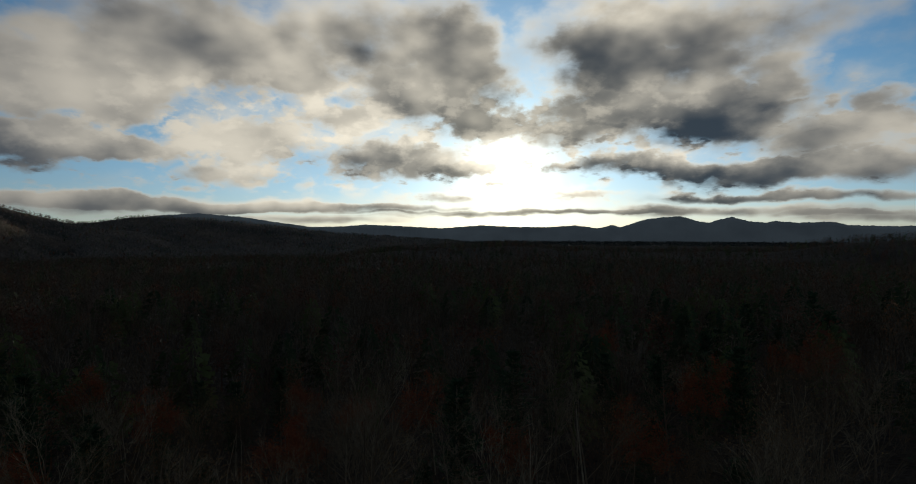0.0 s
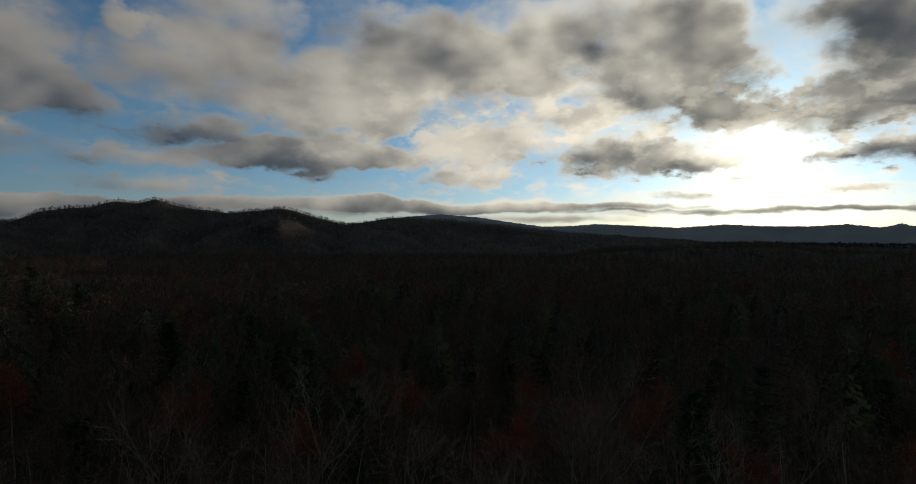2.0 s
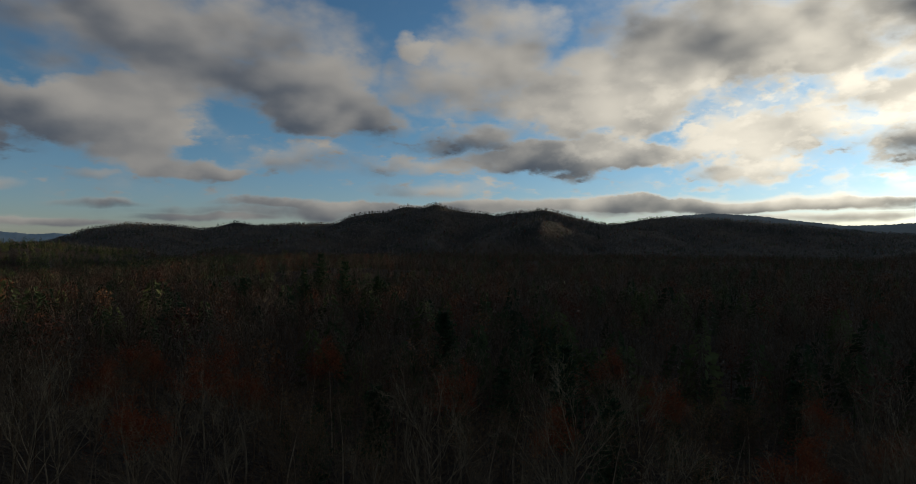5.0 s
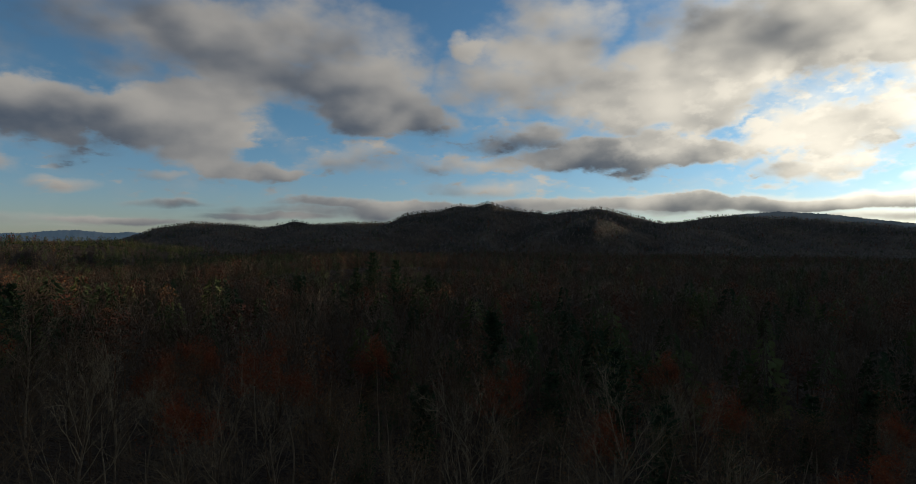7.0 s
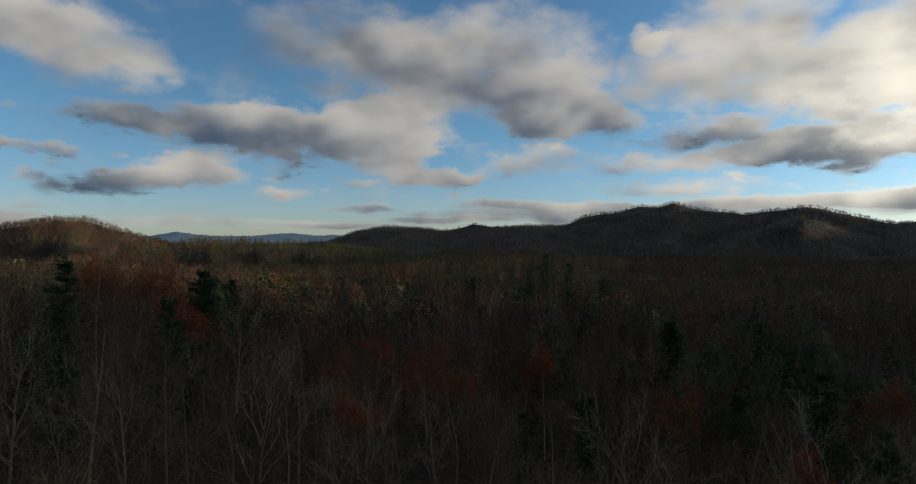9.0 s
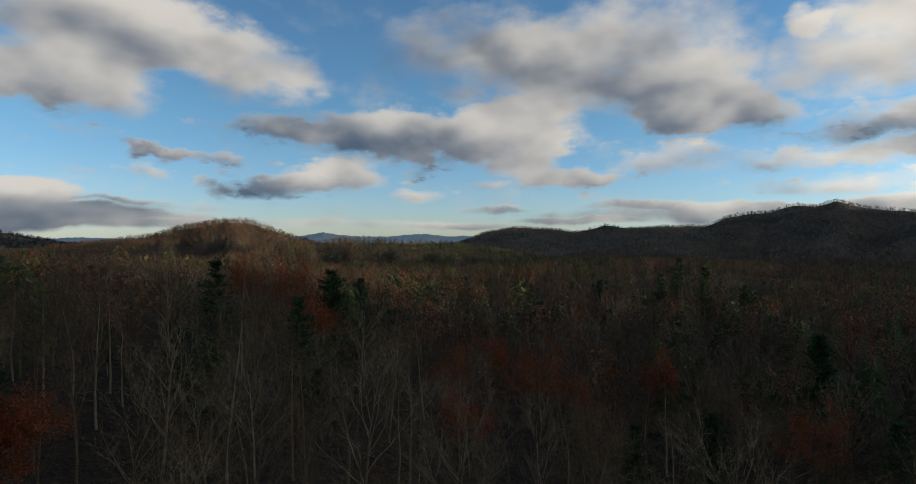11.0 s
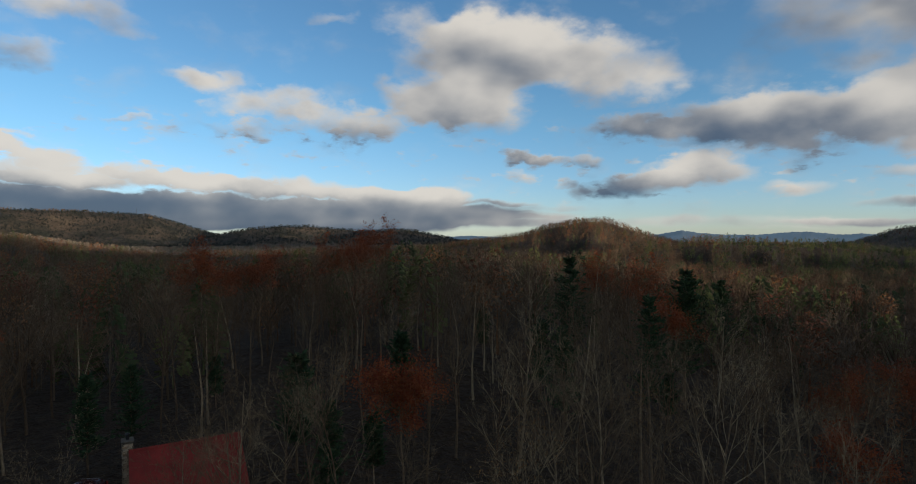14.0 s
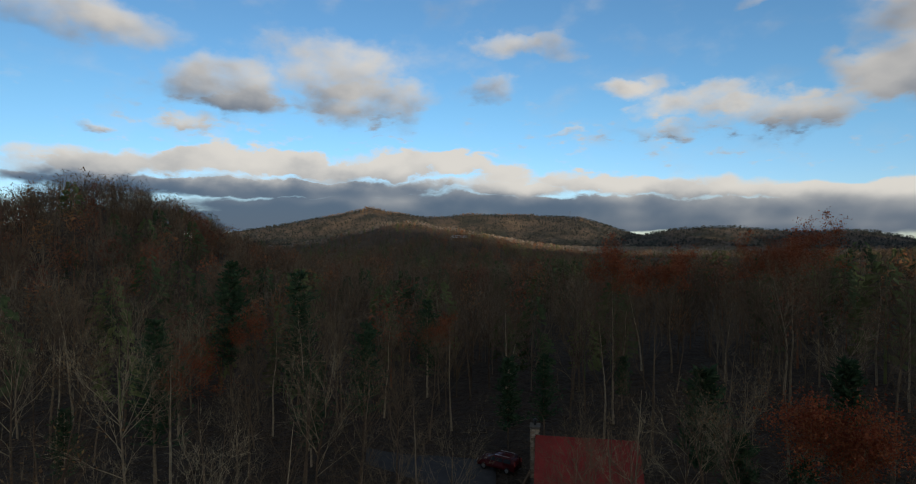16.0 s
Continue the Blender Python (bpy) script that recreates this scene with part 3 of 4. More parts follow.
ground = new("ground", mesh_of("ground", np.stack([gx, gy, gz], -1).reshape(-1, 3), quads, GROUND, True))
tagged(ground, "leaf-strewn forest floor rising to wooded autumn mountains", "ground", kind="structure")

# what can be seen from the height over the shelf: the level of the skyline so far, ring by ring
skyline = np.maximum.accumulate((gz - EYE) / np.maximum(rr, 1.0), axis=0)


def in_sight(x, y, tall):
    """Whether the top of a tree at a place stands out above the land before it."""
    r, a = np.hypot(x, y), np.arctan2(y, x)
    a = np.where(a < radians(-70), a + 2 * np.pi, a)
    i = np.clip(np.searchsorted(ranges, r) - 2, 0, len(ranges) - 1)
    j = np.clip(np.searchsorted(bearings, a), 0, nb - 1)
    return (land(x, y) + tall + 3 - EYE) / r > skyline[i, j]


def hazy_range(name, dist, colour, label, *profile):
    """A remote mountain chain, pale with haze painted as a blue glow, as a long ridge with a sloping front and back."""
    bearing, angle = (np.array(c, float) for c in zip(*sorted(profile)))
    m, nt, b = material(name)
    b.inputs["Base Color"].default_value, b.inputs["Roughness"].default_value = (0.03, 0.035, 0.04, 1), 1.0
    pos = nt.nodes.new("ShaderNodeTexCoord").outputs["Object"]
    # distance haze is put into the emission; the slopes themselves are no lamp
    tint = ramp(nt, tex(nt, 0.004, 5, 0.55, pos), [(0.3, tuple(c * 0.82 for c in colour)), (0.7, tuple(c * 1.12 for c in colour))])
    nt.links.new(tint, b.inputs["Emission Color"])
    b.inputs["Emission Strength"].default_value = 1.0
    fine = np.arange(bearing[0], bearing[-1], 0.12)
    crest = EYE + dist * np.tan(np.radians(np.interp(fine, bearing, angle) + 0.03 * np.sin(fine * 9.1) * np.sin(fine * 3.7) + 0.02 * np.sin(fine * 23)))
    ca, sa = np.cos(np.radians(fine)), np.sin(np.radians(fine))
    vs = []
    for out, part_up in ((-330, 0.0), (-190, 0.45), (-80, 0.8), (0, 1.0), (90, 0.6), (160, 0.0)):
        wob = 30 * np.sin(fine * 2.3 + out) * (0 < part_up < 1)
        vs.append(np.stack([(dist + out + wob) * ca, (dist + out + wob) * sa, VALLEY - 8 + (crest - VALLEY + 8) * part_up], -1))
    n = len(fine)
    rows = [(k * n + j, k * n + j + 1, (k + 1) * n + j + 1, (k + 1) * n + j) for k in range(5) for j in range(n - 1)]
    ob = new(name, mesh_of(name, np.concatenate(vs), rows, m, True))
    tagged(ob, label, "mountains", kind="structure")


hazy_range("backdrop_sunward", 4740, (0.050, 0.066, 0.080), "remote mountain chain with painted blue haze under the bright sky",
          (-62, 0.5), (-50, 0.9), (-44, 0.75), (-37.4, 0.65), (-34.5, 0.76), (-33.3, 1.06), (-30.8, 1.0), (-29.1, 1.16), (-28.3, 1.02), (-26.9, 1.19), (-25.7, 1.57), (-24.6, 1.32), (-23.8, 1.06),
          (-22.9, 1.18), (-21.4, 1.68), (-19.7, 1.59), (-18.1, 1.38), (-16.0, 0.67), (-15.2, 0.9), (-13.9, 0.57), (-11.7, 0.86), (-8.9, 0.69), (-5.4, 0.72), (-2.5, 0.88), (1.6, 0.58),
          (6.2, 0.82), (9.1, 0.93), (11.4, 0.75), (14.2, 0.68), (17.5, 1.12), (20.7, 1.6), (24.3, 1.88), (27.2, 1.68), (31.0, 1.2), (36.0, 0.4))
hazy_range("backdrop_valley", 4760, (0.060, 0.098, 0.140), "remote hills with painted blue haze beyond the open valley",
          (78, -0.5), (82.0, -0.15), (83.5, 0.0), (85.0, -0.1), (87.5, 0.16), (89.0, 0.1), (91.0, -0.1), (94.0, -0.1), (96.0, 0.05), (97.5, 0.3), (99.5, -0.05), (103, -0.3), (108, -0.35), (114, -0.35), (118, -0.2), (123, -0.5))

# ---- trees ----


def tube(segs, sides=3):
    """Tapered limbs from rows of start, end and their radii: places and faces."""
    segs = np.asarray(segs, float)
    p0, p1, r0, r1 = segs[:, :3], segs[:, 3:6], segs[:, 6], segs[:, 7]
    d = p1 - p0
    d /= np.maximum(np.linalg.norm(d, axis=1, keepdims=True), 1e-6)
    ref = np.where(np.abs(d[:, 2:3]) > 0.9, [[1.0, 0, 0]], [[0, 0, 1.0]])
    u = np.cross(d, ref)
    u /= np.linalg.norm(u, axis=1, keepdims=True)
    v = np.cross(d, u)
    vs = []
    for p, r in ((p0, r0), (p1, r1)):
        for k in range(sides):
            t = 2 * np.pi * k / sides
            vs.append(p + r[:, None] * (u * np.cos(t) + v * np.sin(t)))
    n = len(segs)
    vs = np.stack(vs, 1).reshape(-1, 3)
    base = np.arange(n)[:, None] * (2 * sides)
    fs = []
    for k in range(sides):
        k2 = (k + 1) % sides
        fs.append(base + np.array([[k, k2, sides + k2, sides + k]]))
    return vs, np.concatenate(fs)


def grow(rng, p, d, length, r, n, wander, lift):
    """A limb of n pieces that wanders and bends upwards."""
    out, p, d = [], np.array(p, float), np.array(d, float)
    for k in range(n):
        d = d + rng.normal(0, wander, 3) + np.array([0, 0, lift])
        d /= np.linalg.norm(d)
        q = p + d * length / n
        f0, f1 = 1 - k / n * 0.9, 1 - (k + 1) / n * 0.9
        out.append((*p, *q, r * f0, r * f1))
        p = q
    return out


def skeleton_of(rng, height, limbs, fine, wide=1.0):
    """Trunk and branches of a forest-grown broadleaf tree; also the places of its twig ends."""
    trunk = grow(rng, (0, 0, -0.6), (0, 0, 1), height * 0.93, height * 0.0085 + 0.03, 10, 0.05, 0.05)
    branches, twigs, ends = [], [], []
    for k in range(limbs):
        f = rng.uniform(0.34, 0.9) ** 0.9
        seg = trunk[min(9, int(f * 10))]
        w = f * 10 - int(f * 10)
        p = np.array(seg[:3]) * (1 - w) + np.array(seg[3:6]) * w
        turn = k * 2.4 + rng.uniform(-0.5, 0.5)
        up = rng.uniform(0.75, 1.9)
        d = np.array([math.cos(turn), math.sin(turn), up])
        length = wide * height * rng.uniform(0.26, 0.40) * (1.2 - 0.95 * max(0, f - 0.4))
        limb = grow(rng, p, d, length, max(0.032, seg[6] * rng.uniform(0.36, 0.55)), 5, 0.16, 0.09)
        branches += limb
        for s in limb[1:]:
            for _ in range(2 if fine else 1):
                d2 = np.array(s[3:6]) - np.array(s[:3])
                d2 = d2 / np.linalg.norm(d2) + rng.normal(0, 0.5, 3) + np.array([0, 0, 0.2])
                sub = grow(rng, s[3:6], d2, length * rng.uniform(0.28, 0.5), max(s[7] * 0.6, 0.012), 3, 0.2, 0.07)
                branches += sub
                for s2 in sub:
                    for _ in range(3):
                        d3 = np.array(s2[3:6]) - np.array(s2[:3])
                        d3 = d3 / np.linalg.norm(d3) + rng.normal(0, 0.55, 3) + np.array([0, 0, 0.25])
                        tw = grow(rng, s2[3:6], d3, rng.uniform(0.5, 1.5), 0.010, 1, 0.1, 0)
                        twigs += tw
                        ends.append(tw[-1][3:6])
    return trunk, branches, twigs, np.array(ends)


def slivers(rng, segs):
    """Fine twigs, one thin pointed blade each."""
    s = np.asarray(segs, float)
    side = np.cross(s[:, 3:6] - s[:, :3], rng.normal(0, 1, (len(s), 3)))
    side *= s[:, 6:7] / np.maximum(np.linalg.norm(side, axis=1, keepdims=True), 1e-6)
    v = np.stack([s[:, :3] - side, s[:, :3] + side, s[:, 3:6]], 1).reshape(-1, 3)
    return v, np.arange(len(v)).reshape(-1, 3)


def quads_to_tris(f):
    return np.concatenate([f[:, [0, 1, 2]], f[:, [0, 2, 3]]])


def leaf_cards(rng, centres, count, spread, size):
    """Small bent leaves scattered round twig ends."""
    high = centres[centres[:, 2] > np.quantile(centres[:, 2], 0.4)]
    weight = rng.gamma(1.1, 1.0, len(high)) * (high[:, 2] / high[:, 2].max()) ** 2
    c = high[rng.choice(len(high), count, p=weight / weight.sum())] + rng.normal(0, spread, (count, 3))
    u = rng.normal(0, 1, (count, 3))
    u /= np.linalg.norm(u, axis=1, keepdims=True)
    v = np.cross(u, rng.normal(0, 1, (count, 3)))
    v /= np.linalg.norm(v, axis=1, keepdims=True)
    s = size * rng.uniform(0.6, 1.4, (count, 1))
    n = np.cross(u, v)
    vs = np.stack([c - u * s, c - v * s * 0.55 + n * s * 0.15, c + u * s, c + v * s * 0.55 + n * s * 0.15], 1).reshape(-1, 3)
    b = np.arange(count)[:, None] * 4
    return vs, b + np.array([[0, 1, 2, 3]])


def part(name, mesh, parent, label=""):
    ob = new(name, mesh)
    ob.parent = parent
    if label:
        ob["label"] = label
    return ob


def broadleaf(seed, height, limbs, fine, leaf=None, leaves=0, label="", category="tree", group="", leaf_size=0.12, wide=1.0):
    rng = np.random.RandomState(seed)
    trunk, branches, twigs, ends = skeleton_of(rng, height, limbs, fine, wide)
    root = new("oak_tree" if leaves else "tree")
    root.empty_display_size = 0.5
    v, f = tube(trunk, 6)
    part("trunk", mesh_of("trunk", v, f, BARK, True), root)
    v, f = tube(branches, 3)
    v2, f2 = slivers(rng, twigs)
    tagged(part("crown", mesh_of("crown", np.concatenate([v, v2]), np.concatenate([quads_to_tris(f), f2 + len(v)]), TWIG), root), kind="stuff")
    if leaves:
        v, f = leaf_cards(rng, ends, leaves, 0.3, leaf_size)
        tagged(part("foliage", mesh_of("foliage", v, f, leaf), root), kind="stuff")
    return tagged(root, label, category, group)


def pine_mesh(rng, height, whorls, per, tufts, bare=0.27):
    """Trunk, boughs and needle sprays of a white pine."""
    trunk = grow(rng, (0, 0, -0.6), (0, 0, 1), height + 0.4, height * 0.011 + 0.04, 8, 0.012, 0.05)
    boughs, vs, fs = [], [], []
    for w in range(whorls):
        f = bare + (1 - bare) * (w + rng.uniform(0, 0.6)) / whorls
        for k in range(per):
            g = min(0.985, f + rng.normal(0, 0.03))
            z = g * height
            reach = height * 0.25 * min(1.0, (1.05 - g) * 2.0) ** 0.7 * (0.75 + 0.25 * math.sin(g * 34 + height))
            a = rng.uniform(0, 2 * np.pi)
            d = np.array([math.cos(a), math.sin(a), rng.uniform(0.0, 0.55)])
            length = reach * rng.uniform(0.45, 1.2)
            limb = grow(rng, (0, 0, z), d, length, 0.025 + 0.007 * length, 2, 0.08, 0.05)
            boughs += limb
            for t in range(tufts):
                u = 0.05 + 0.93 * (t + rng.uniform(0.2, 0.8)) / tufts
                s = limb[0] if u < 0.5 else limb[1]
                q = np.array(s[:3]) + (np.array(s[3:6]) - np.array(s[:3])) * ((u * 2) % 1)
                for side in (-1, 0.2, 1):
                    e = q + np.array([-d[1] * side, d[0] * side, 0]) * rng.uniform(0.3, 0.9) + d * rng.uniform(0.1, 0.6) + np.array([0, 0, rng.uniform(0, 0.5)]) + rng.normal(0, 0.15, 3)
                    wd = np.cross(e - q, rng.normal(0, 1, 3))
                    wd *= rng.uniform(0.10, 0.2) / np.linalg.norm(wd)
                    m = q + (e - q) * 0.55
                    n0 = len(vs)
                    vs += [q - wd * 0.4, m - wd, e, m + wd]
                    fs += [(n0, n0 + 1, n0 + 2, n0 + 3)]
    return trunk, boughs, np.array(vs), np.array(fs)


def pine(seed, height, whorls=26, per=6, tufts=6, label="", group=""):
    rng = np.random.RandomState(seed)
    trunk, boughs, nv, nf = pine_mesh(rng, height, whorls, per, tufts)
    root = new("pine_tree")
    root.empty_display_size = 0.5
    v, f = tube(trunk, 5)
    part("trunk", mesh_of("trunk", v, f, BARK, True), root)
    v, f = tube(boughs, 3)
    tagged(part("bough_frame", mesh_of("bough_frame", v, f, BARK), root), kind="stuff")
    tagged(part("foliage", mesh_of("foliage", nv, nf, NEEDLE), root), kind="stuff")
    return tagged(root, label, "pine tree", group)


def polar(az_deg, dist):
    return dist * math.cos(radians(az_deg)), dist * math.sin(radians(az_deg))


def stand(x, y, turn=0.0, size=1.0, lean=(0, 0), sink=0.0):
    z = float(land(x, y)) - sink
    return Matrix.LocRotScale((x, y, z), Euler((radians(lean[0]), radians(lean[1]), turn)), (size, size, size))


def place(model, x, y, turn, size, used):
    """The first time the model itself is set down, later its copies."""
    m = stand(x, y, turn, size)
    if model in used:
        ob = copy_thing(model, m)
        ob.scale = (size, size, size)
        return ob
    used.add(model)
    model.matrix_basis = m
    return model


USED = set()
TAKEN = []
BARE = [broadleaf(10 + k, h, n, True, label="bare grey-barked forest tree with fine twigs on the slope", group="bare trees of the near wood")
        for k, (h, n) in enumerate([(17, 11), (18, 13), (15, 10), (19, 12), (16, 13), (18, 10), (14, 9), (17, 14)])]
TAWNY = [broadleaf(30 + k, h, n, True, DRY_LEAF, 500, "forest tree with a few dry tawny leaves still hanging", group="tawny trees of the near wood", leaf_size=0.07)
         for k, (h, n) in enumerate([(14, 10), (16, 11), (13, 10)])]
REDS = [broadleaf(40 + k, h, n, True, RED_LEAF, c, "oak with dense rust-red autumn leaves above bare limbs", group="red oaks of the near wood", leaf_size=0.07 if k == 0 else 0.10, wide=(0.46, 0.8, 0.8)[k])
        for k, (h, n, c) in enumerate([(15, 13, 11000), (18, 13, 5200), (15, 14, 5200)])]
PINES = [pine(60 + k, h, label="dark green white pine with layered feathery boughs", group="pines of the near wood") for k, h in enumerate([21, 17, 24, 12])]

# trees that stand out, by bearing, distance, model and height against the model's
for a_deg, dist, model, size in [
        (124.4, 37.5, REDS[0], 1.14),
        (72.5, 70, REDS[1], 0.95),
        (97, 80, REDS[2], 1.05),
        (95.8, 84, PINES[0], 0.95),
        (107, 78, PINES[2], 0.78),
        (132.2, 100, REDS[1], 1.0),
        (129.5, 104, REDS[2], 1.22),
        (141.5, 98, REDS[2], 1.18),
        (135.5, 104, TAWNY[1], 1.1),
        (49.2, 112, PINES[1], 1.05),
        (93, 120, PINES[0], 0.8),
        (130.9, 74, BARE[1], 0.9),
        (134.2, 68, BARE[3], 0.8),
        (148, 43, BARE[4], 0.72),
        (156.2, 92, BARE[5], 1),
        (175, 80, PINES[2], 0.85),
        (181, 95, PINES[0], 1),
        (128, 52, PINES[3], 0.6),
        (133, 47, PINES[1], 0.6),
        (141.5, 40, BARE[6], 0.9), (144.3, 37, BARE[2], 0.75), (160, 40, BARE[0], 0.8), (169, 52, BARE[1], 0.85), (103, 38, BARE[3], 0.85),
        (63.6, 226, PINES[2], 0.85), (69.4, 224, PINES[0], 0.8), (59.6, 215, PINES[2], 1.0), (56.3, 228, PINES[0], 0.85), (62.0, 240, PINES[2], 1.1), (-27, 120, PINES[1], 0.8), (-30, 135, PINES[0], 0.8), (-33, 118, PINES[3], 0.9), (-35, 140, PINES[2], 0.75), (-24.5, 150, PINES[0], 0.7), (-36.5, 128, PINES[1], 0.9), (-18, 118, REDS[1], 0.8), (-34, 112, REDS[2], 0.75), (-29, 104, REDS[2], 0.7), (173, 36, BARE[4], 0.75), (182, 44, BARE[3], 0.8), (195, 50, BARE[0], 0.85), (125, 60, PINES[1], 0.75), (136, 56, PINES[3], 1.0),
        (148.2, 36, BARE[7], 0.72), (142, 47, BARE[1], 0.8), (138, 45, BARE[4], 0.8), (133, 52, BARE[0], 0.85), (163, 47, BARE[5], 0.8), (177, 40, BARE[1], 0.85), (115, 48, BARE[3], 0.85), (108, 44, BARE[7], 0.9),
        (138.8, 96, REDS[2], 1.2), (126.5, 98, REDS[1], 1.1), (144, 101, REDS[1], 1.1), (99, 92, REDS[1], 1.0), (103.5, 95, REDS[2], 1.1), (69, 78, REDS[2], 0.9), (61, 84, REDS[1], 0.9), (78, 92, REDS[2], 0.95)]:
    x, y = polar(a_deg, dist)
    place(model, x, y, a_deg * 0.7, size, USED)
    TAKEN.append((x, y, 5.0))

rng = np.random.RandomState(7)
CLEAR = [(*polar(154.9, 54), 6.0), (*polar(155.0, 46), 5.0), (*polar(155.0, 38), 4.5), (*polar(155.0, 30), 4.0), (*polar(124.3, 28), 5.5), (*polar(124.6, 36), 6.0), (*polar(147, 55), 9.5), (*polar(147, 46), 6.5), (*polar(152, 50), 5.0), (*polar(155.5, 60), 6.0), (*polar(157, 52), 5.0), (*polar(163, 64), 7.0)]
near = []
for _ in range(9000):
    a_deg, dist = rng.uniform(-48, 206), math.sqrt(rng.uniform(19 ** 2, 92 ** 2))
    x, y = polar(a_deg, dist)
    if any((x - cx) ** 2 + (y - cy) ** 2 < cr * cr for cx, cy, cr in CLEAR) or any((x - tx) ** 2 + (y - ty) ** 2 < (tr * 0.62 + 1.25) ** 2 for tx, ty, tr in TAKEN):
        continue
    TAKEN.append((x, y, 4.6))
    near.append((a_deg, dist, x, y))
    if len(near) >= 355:
        break
for k, (a_deg, dist, x, y) in enumerate(near):
    pick = rng.uniform()
    patch = float(lumps(x, y, 60, 11))
    dull = 0.3 if a_deg < 82 else 0.0    # the wood towards the sun keeps more of its dry leaves
    if pick < 0.13 + 0.10 * patch + dull * 0.3 and dist > 52:
        model, size = PINES[rng.randint(4)], rng.uniform(0.45, 0.8)
    elif pick < 0.26 + dull * 0.8:
        model, size = TAWNY[rng.randint(3)], rng.uniform(0.75, 1.05)
    elif pick < 0.30 + dull * 0.9 and dist > 45:
        model, size = REDS[1 + rng.randint(2)], rng.uniform(0.7, 0.9)
    else:
        model, size = BARE[rng.randint(8)], rng.uniform(0.78, 1.06)
    place(model, x, y, rng.uniform(0, 6.28), size, USED)

# ---- the woods beyond, as stuff ----


def template(kind, seed, level):
    """A light tree, one metre high, for the woods: level 0 near to 3 farthest."""
    r = np.random.RandomState(seed)
    vs, fs = [], []

    def tri(a, b, c):
        n0 = len(vs)
        vs.extend([a, b, c])
        fs.append((n0, n0 + 1, n0 + 2))
    def blade(p, q, wide_):
        side = np.cross(q - p, r.normal(0, 1, 3))
        side *= wide_ / max(np.linalg.norm(side), 1e-6)
        tri(p - side, p + side, q)

    def shell(low, out):
        """A place in the rounded crown, from its underside (low -1) to its top."""
        a, up = r.uniform(0, 6.28), r.uniform(low, 1.0)
        flat_ = math.sqrt(max(0.0, 1 - up * up))
        return np.array([0.27 * out * flat_ * math.cos(a), 0.27 * out * flat_ * math.sin(a), 0.60 + 0.40 * out * up])
    if kind == "bare":
        if level < 2:
            for k in range((8, 5)[level]):
                blade(np.array([0, 0, r.uniform(0.18, 0.5)]), shell(0.0, 0.9), (0.0075, 0.008)[level])
            for k in range((46, 10)[level]):
                e = shell(-0.7, r.uniform(0.7, 1.05))
                fork = np.array([0, 0, r.uniform(0.2, max(0.24, e[2] - 0.12))])
                blade(fork + (e - fork) * r.uniform(0.5, 0.8), e, (0.0052, 0.009)[level])
        for k in range((70, 48, 22, 8)[level]):
            e = shell(-0.85, r.uniform(0.72, 1.08))
            d = r.normal(0, 1, 3) * [1, 1, 0.8] + [e[0] * 3, e[1] * 3, 0.5]
            d *= (0.06, 0.085, 0.13, 0.30)[level] * r.uniform(0.6, 1.3) / np.linalg.norm(d)
            blade(e - d * 0.6, e + d * 0.4, (0.0055, 0.008, 0.021, 0.075)[level])
        w = (0.009, 0.010, 0.013, 0.02)[level]
        for s in range(2):
            tri(np.array([-w * (1 - s), -w * s, -0.03]), np.array([w * (1 - s), w * s, -0.03]), np.array([0, 0, 0.75]))
    elif kind == "leafy":
        for k in range((300, 170, 44, 12)[level]):
            d = r.normal(0, 1, 3)
            d /= np.linalg.norm(d)
            c = np.array([0, 0, (0.66, 0.62, 0.55, 0.45)[level]]) + d * np.array([0.22, 0.22, (0.32, 0.36, 0.42, 0.5)[level]]) * r.uniform(0.5, 1.0)
            size_ = (0.012, 0.016, 0.034, 0.095)[level] * r.uniform(0.6, 1.4)
            u, v = r.normal(0, size_, 3), r.normal(0, size_, 3)
            tri(c - u, c + u * 0.6 + v, c - v)
        for s in range(2):
            tri(np.array([-0.014 * (1 - s), -0.014 * s, -0.03]), np.array([0.014 * (1 - s), 0.014 * s, -0.03]), np.array([0, 0, 0.6]))
    else:
        for k in range((200, 130, 44, 12)[level]):
            f = r.uniform(0.16, 0.97)
            a = r.uniform(0, 6.28)
            reach = 0.22 * min(1.0, (1.08 - f) * 1.8) ** 0.7 * r.uniform(0.6, 1.2)
            d = np.array([math.cos(a), math.sin(a), 0])
            side = np.array([-d[1], d[0], 0]) * (0.014, 0.016, 0.032, 0.08)[level] * (1.3 - f)
            if level == 0:
                tri(d * reach * 0.45 + [0, 0, f + 0.03], d * reach - side + [0, 0, f - 0.02], d * reach + side + [0, 0, f + 0.02])
            else:
                out = d * reach * r.uniform(0.7, 1.0) + [0, 0, f]
                lean = r.normal(0, 0.02, 3) + d * 0.03 + [0, 0, -0.05]
                lean *= (0, 0.75, 1.2, 2.6)[level]
                tri(out - lean, out + lean - side * 1.2, out + lean + side * 1.2)
        tri(np.array([-0.012, 0, -0.03]), np.array([0.012, 0, -0.03]), np.array([0, 0, 1.0]))
    return np.array(vs), np.array(fs)


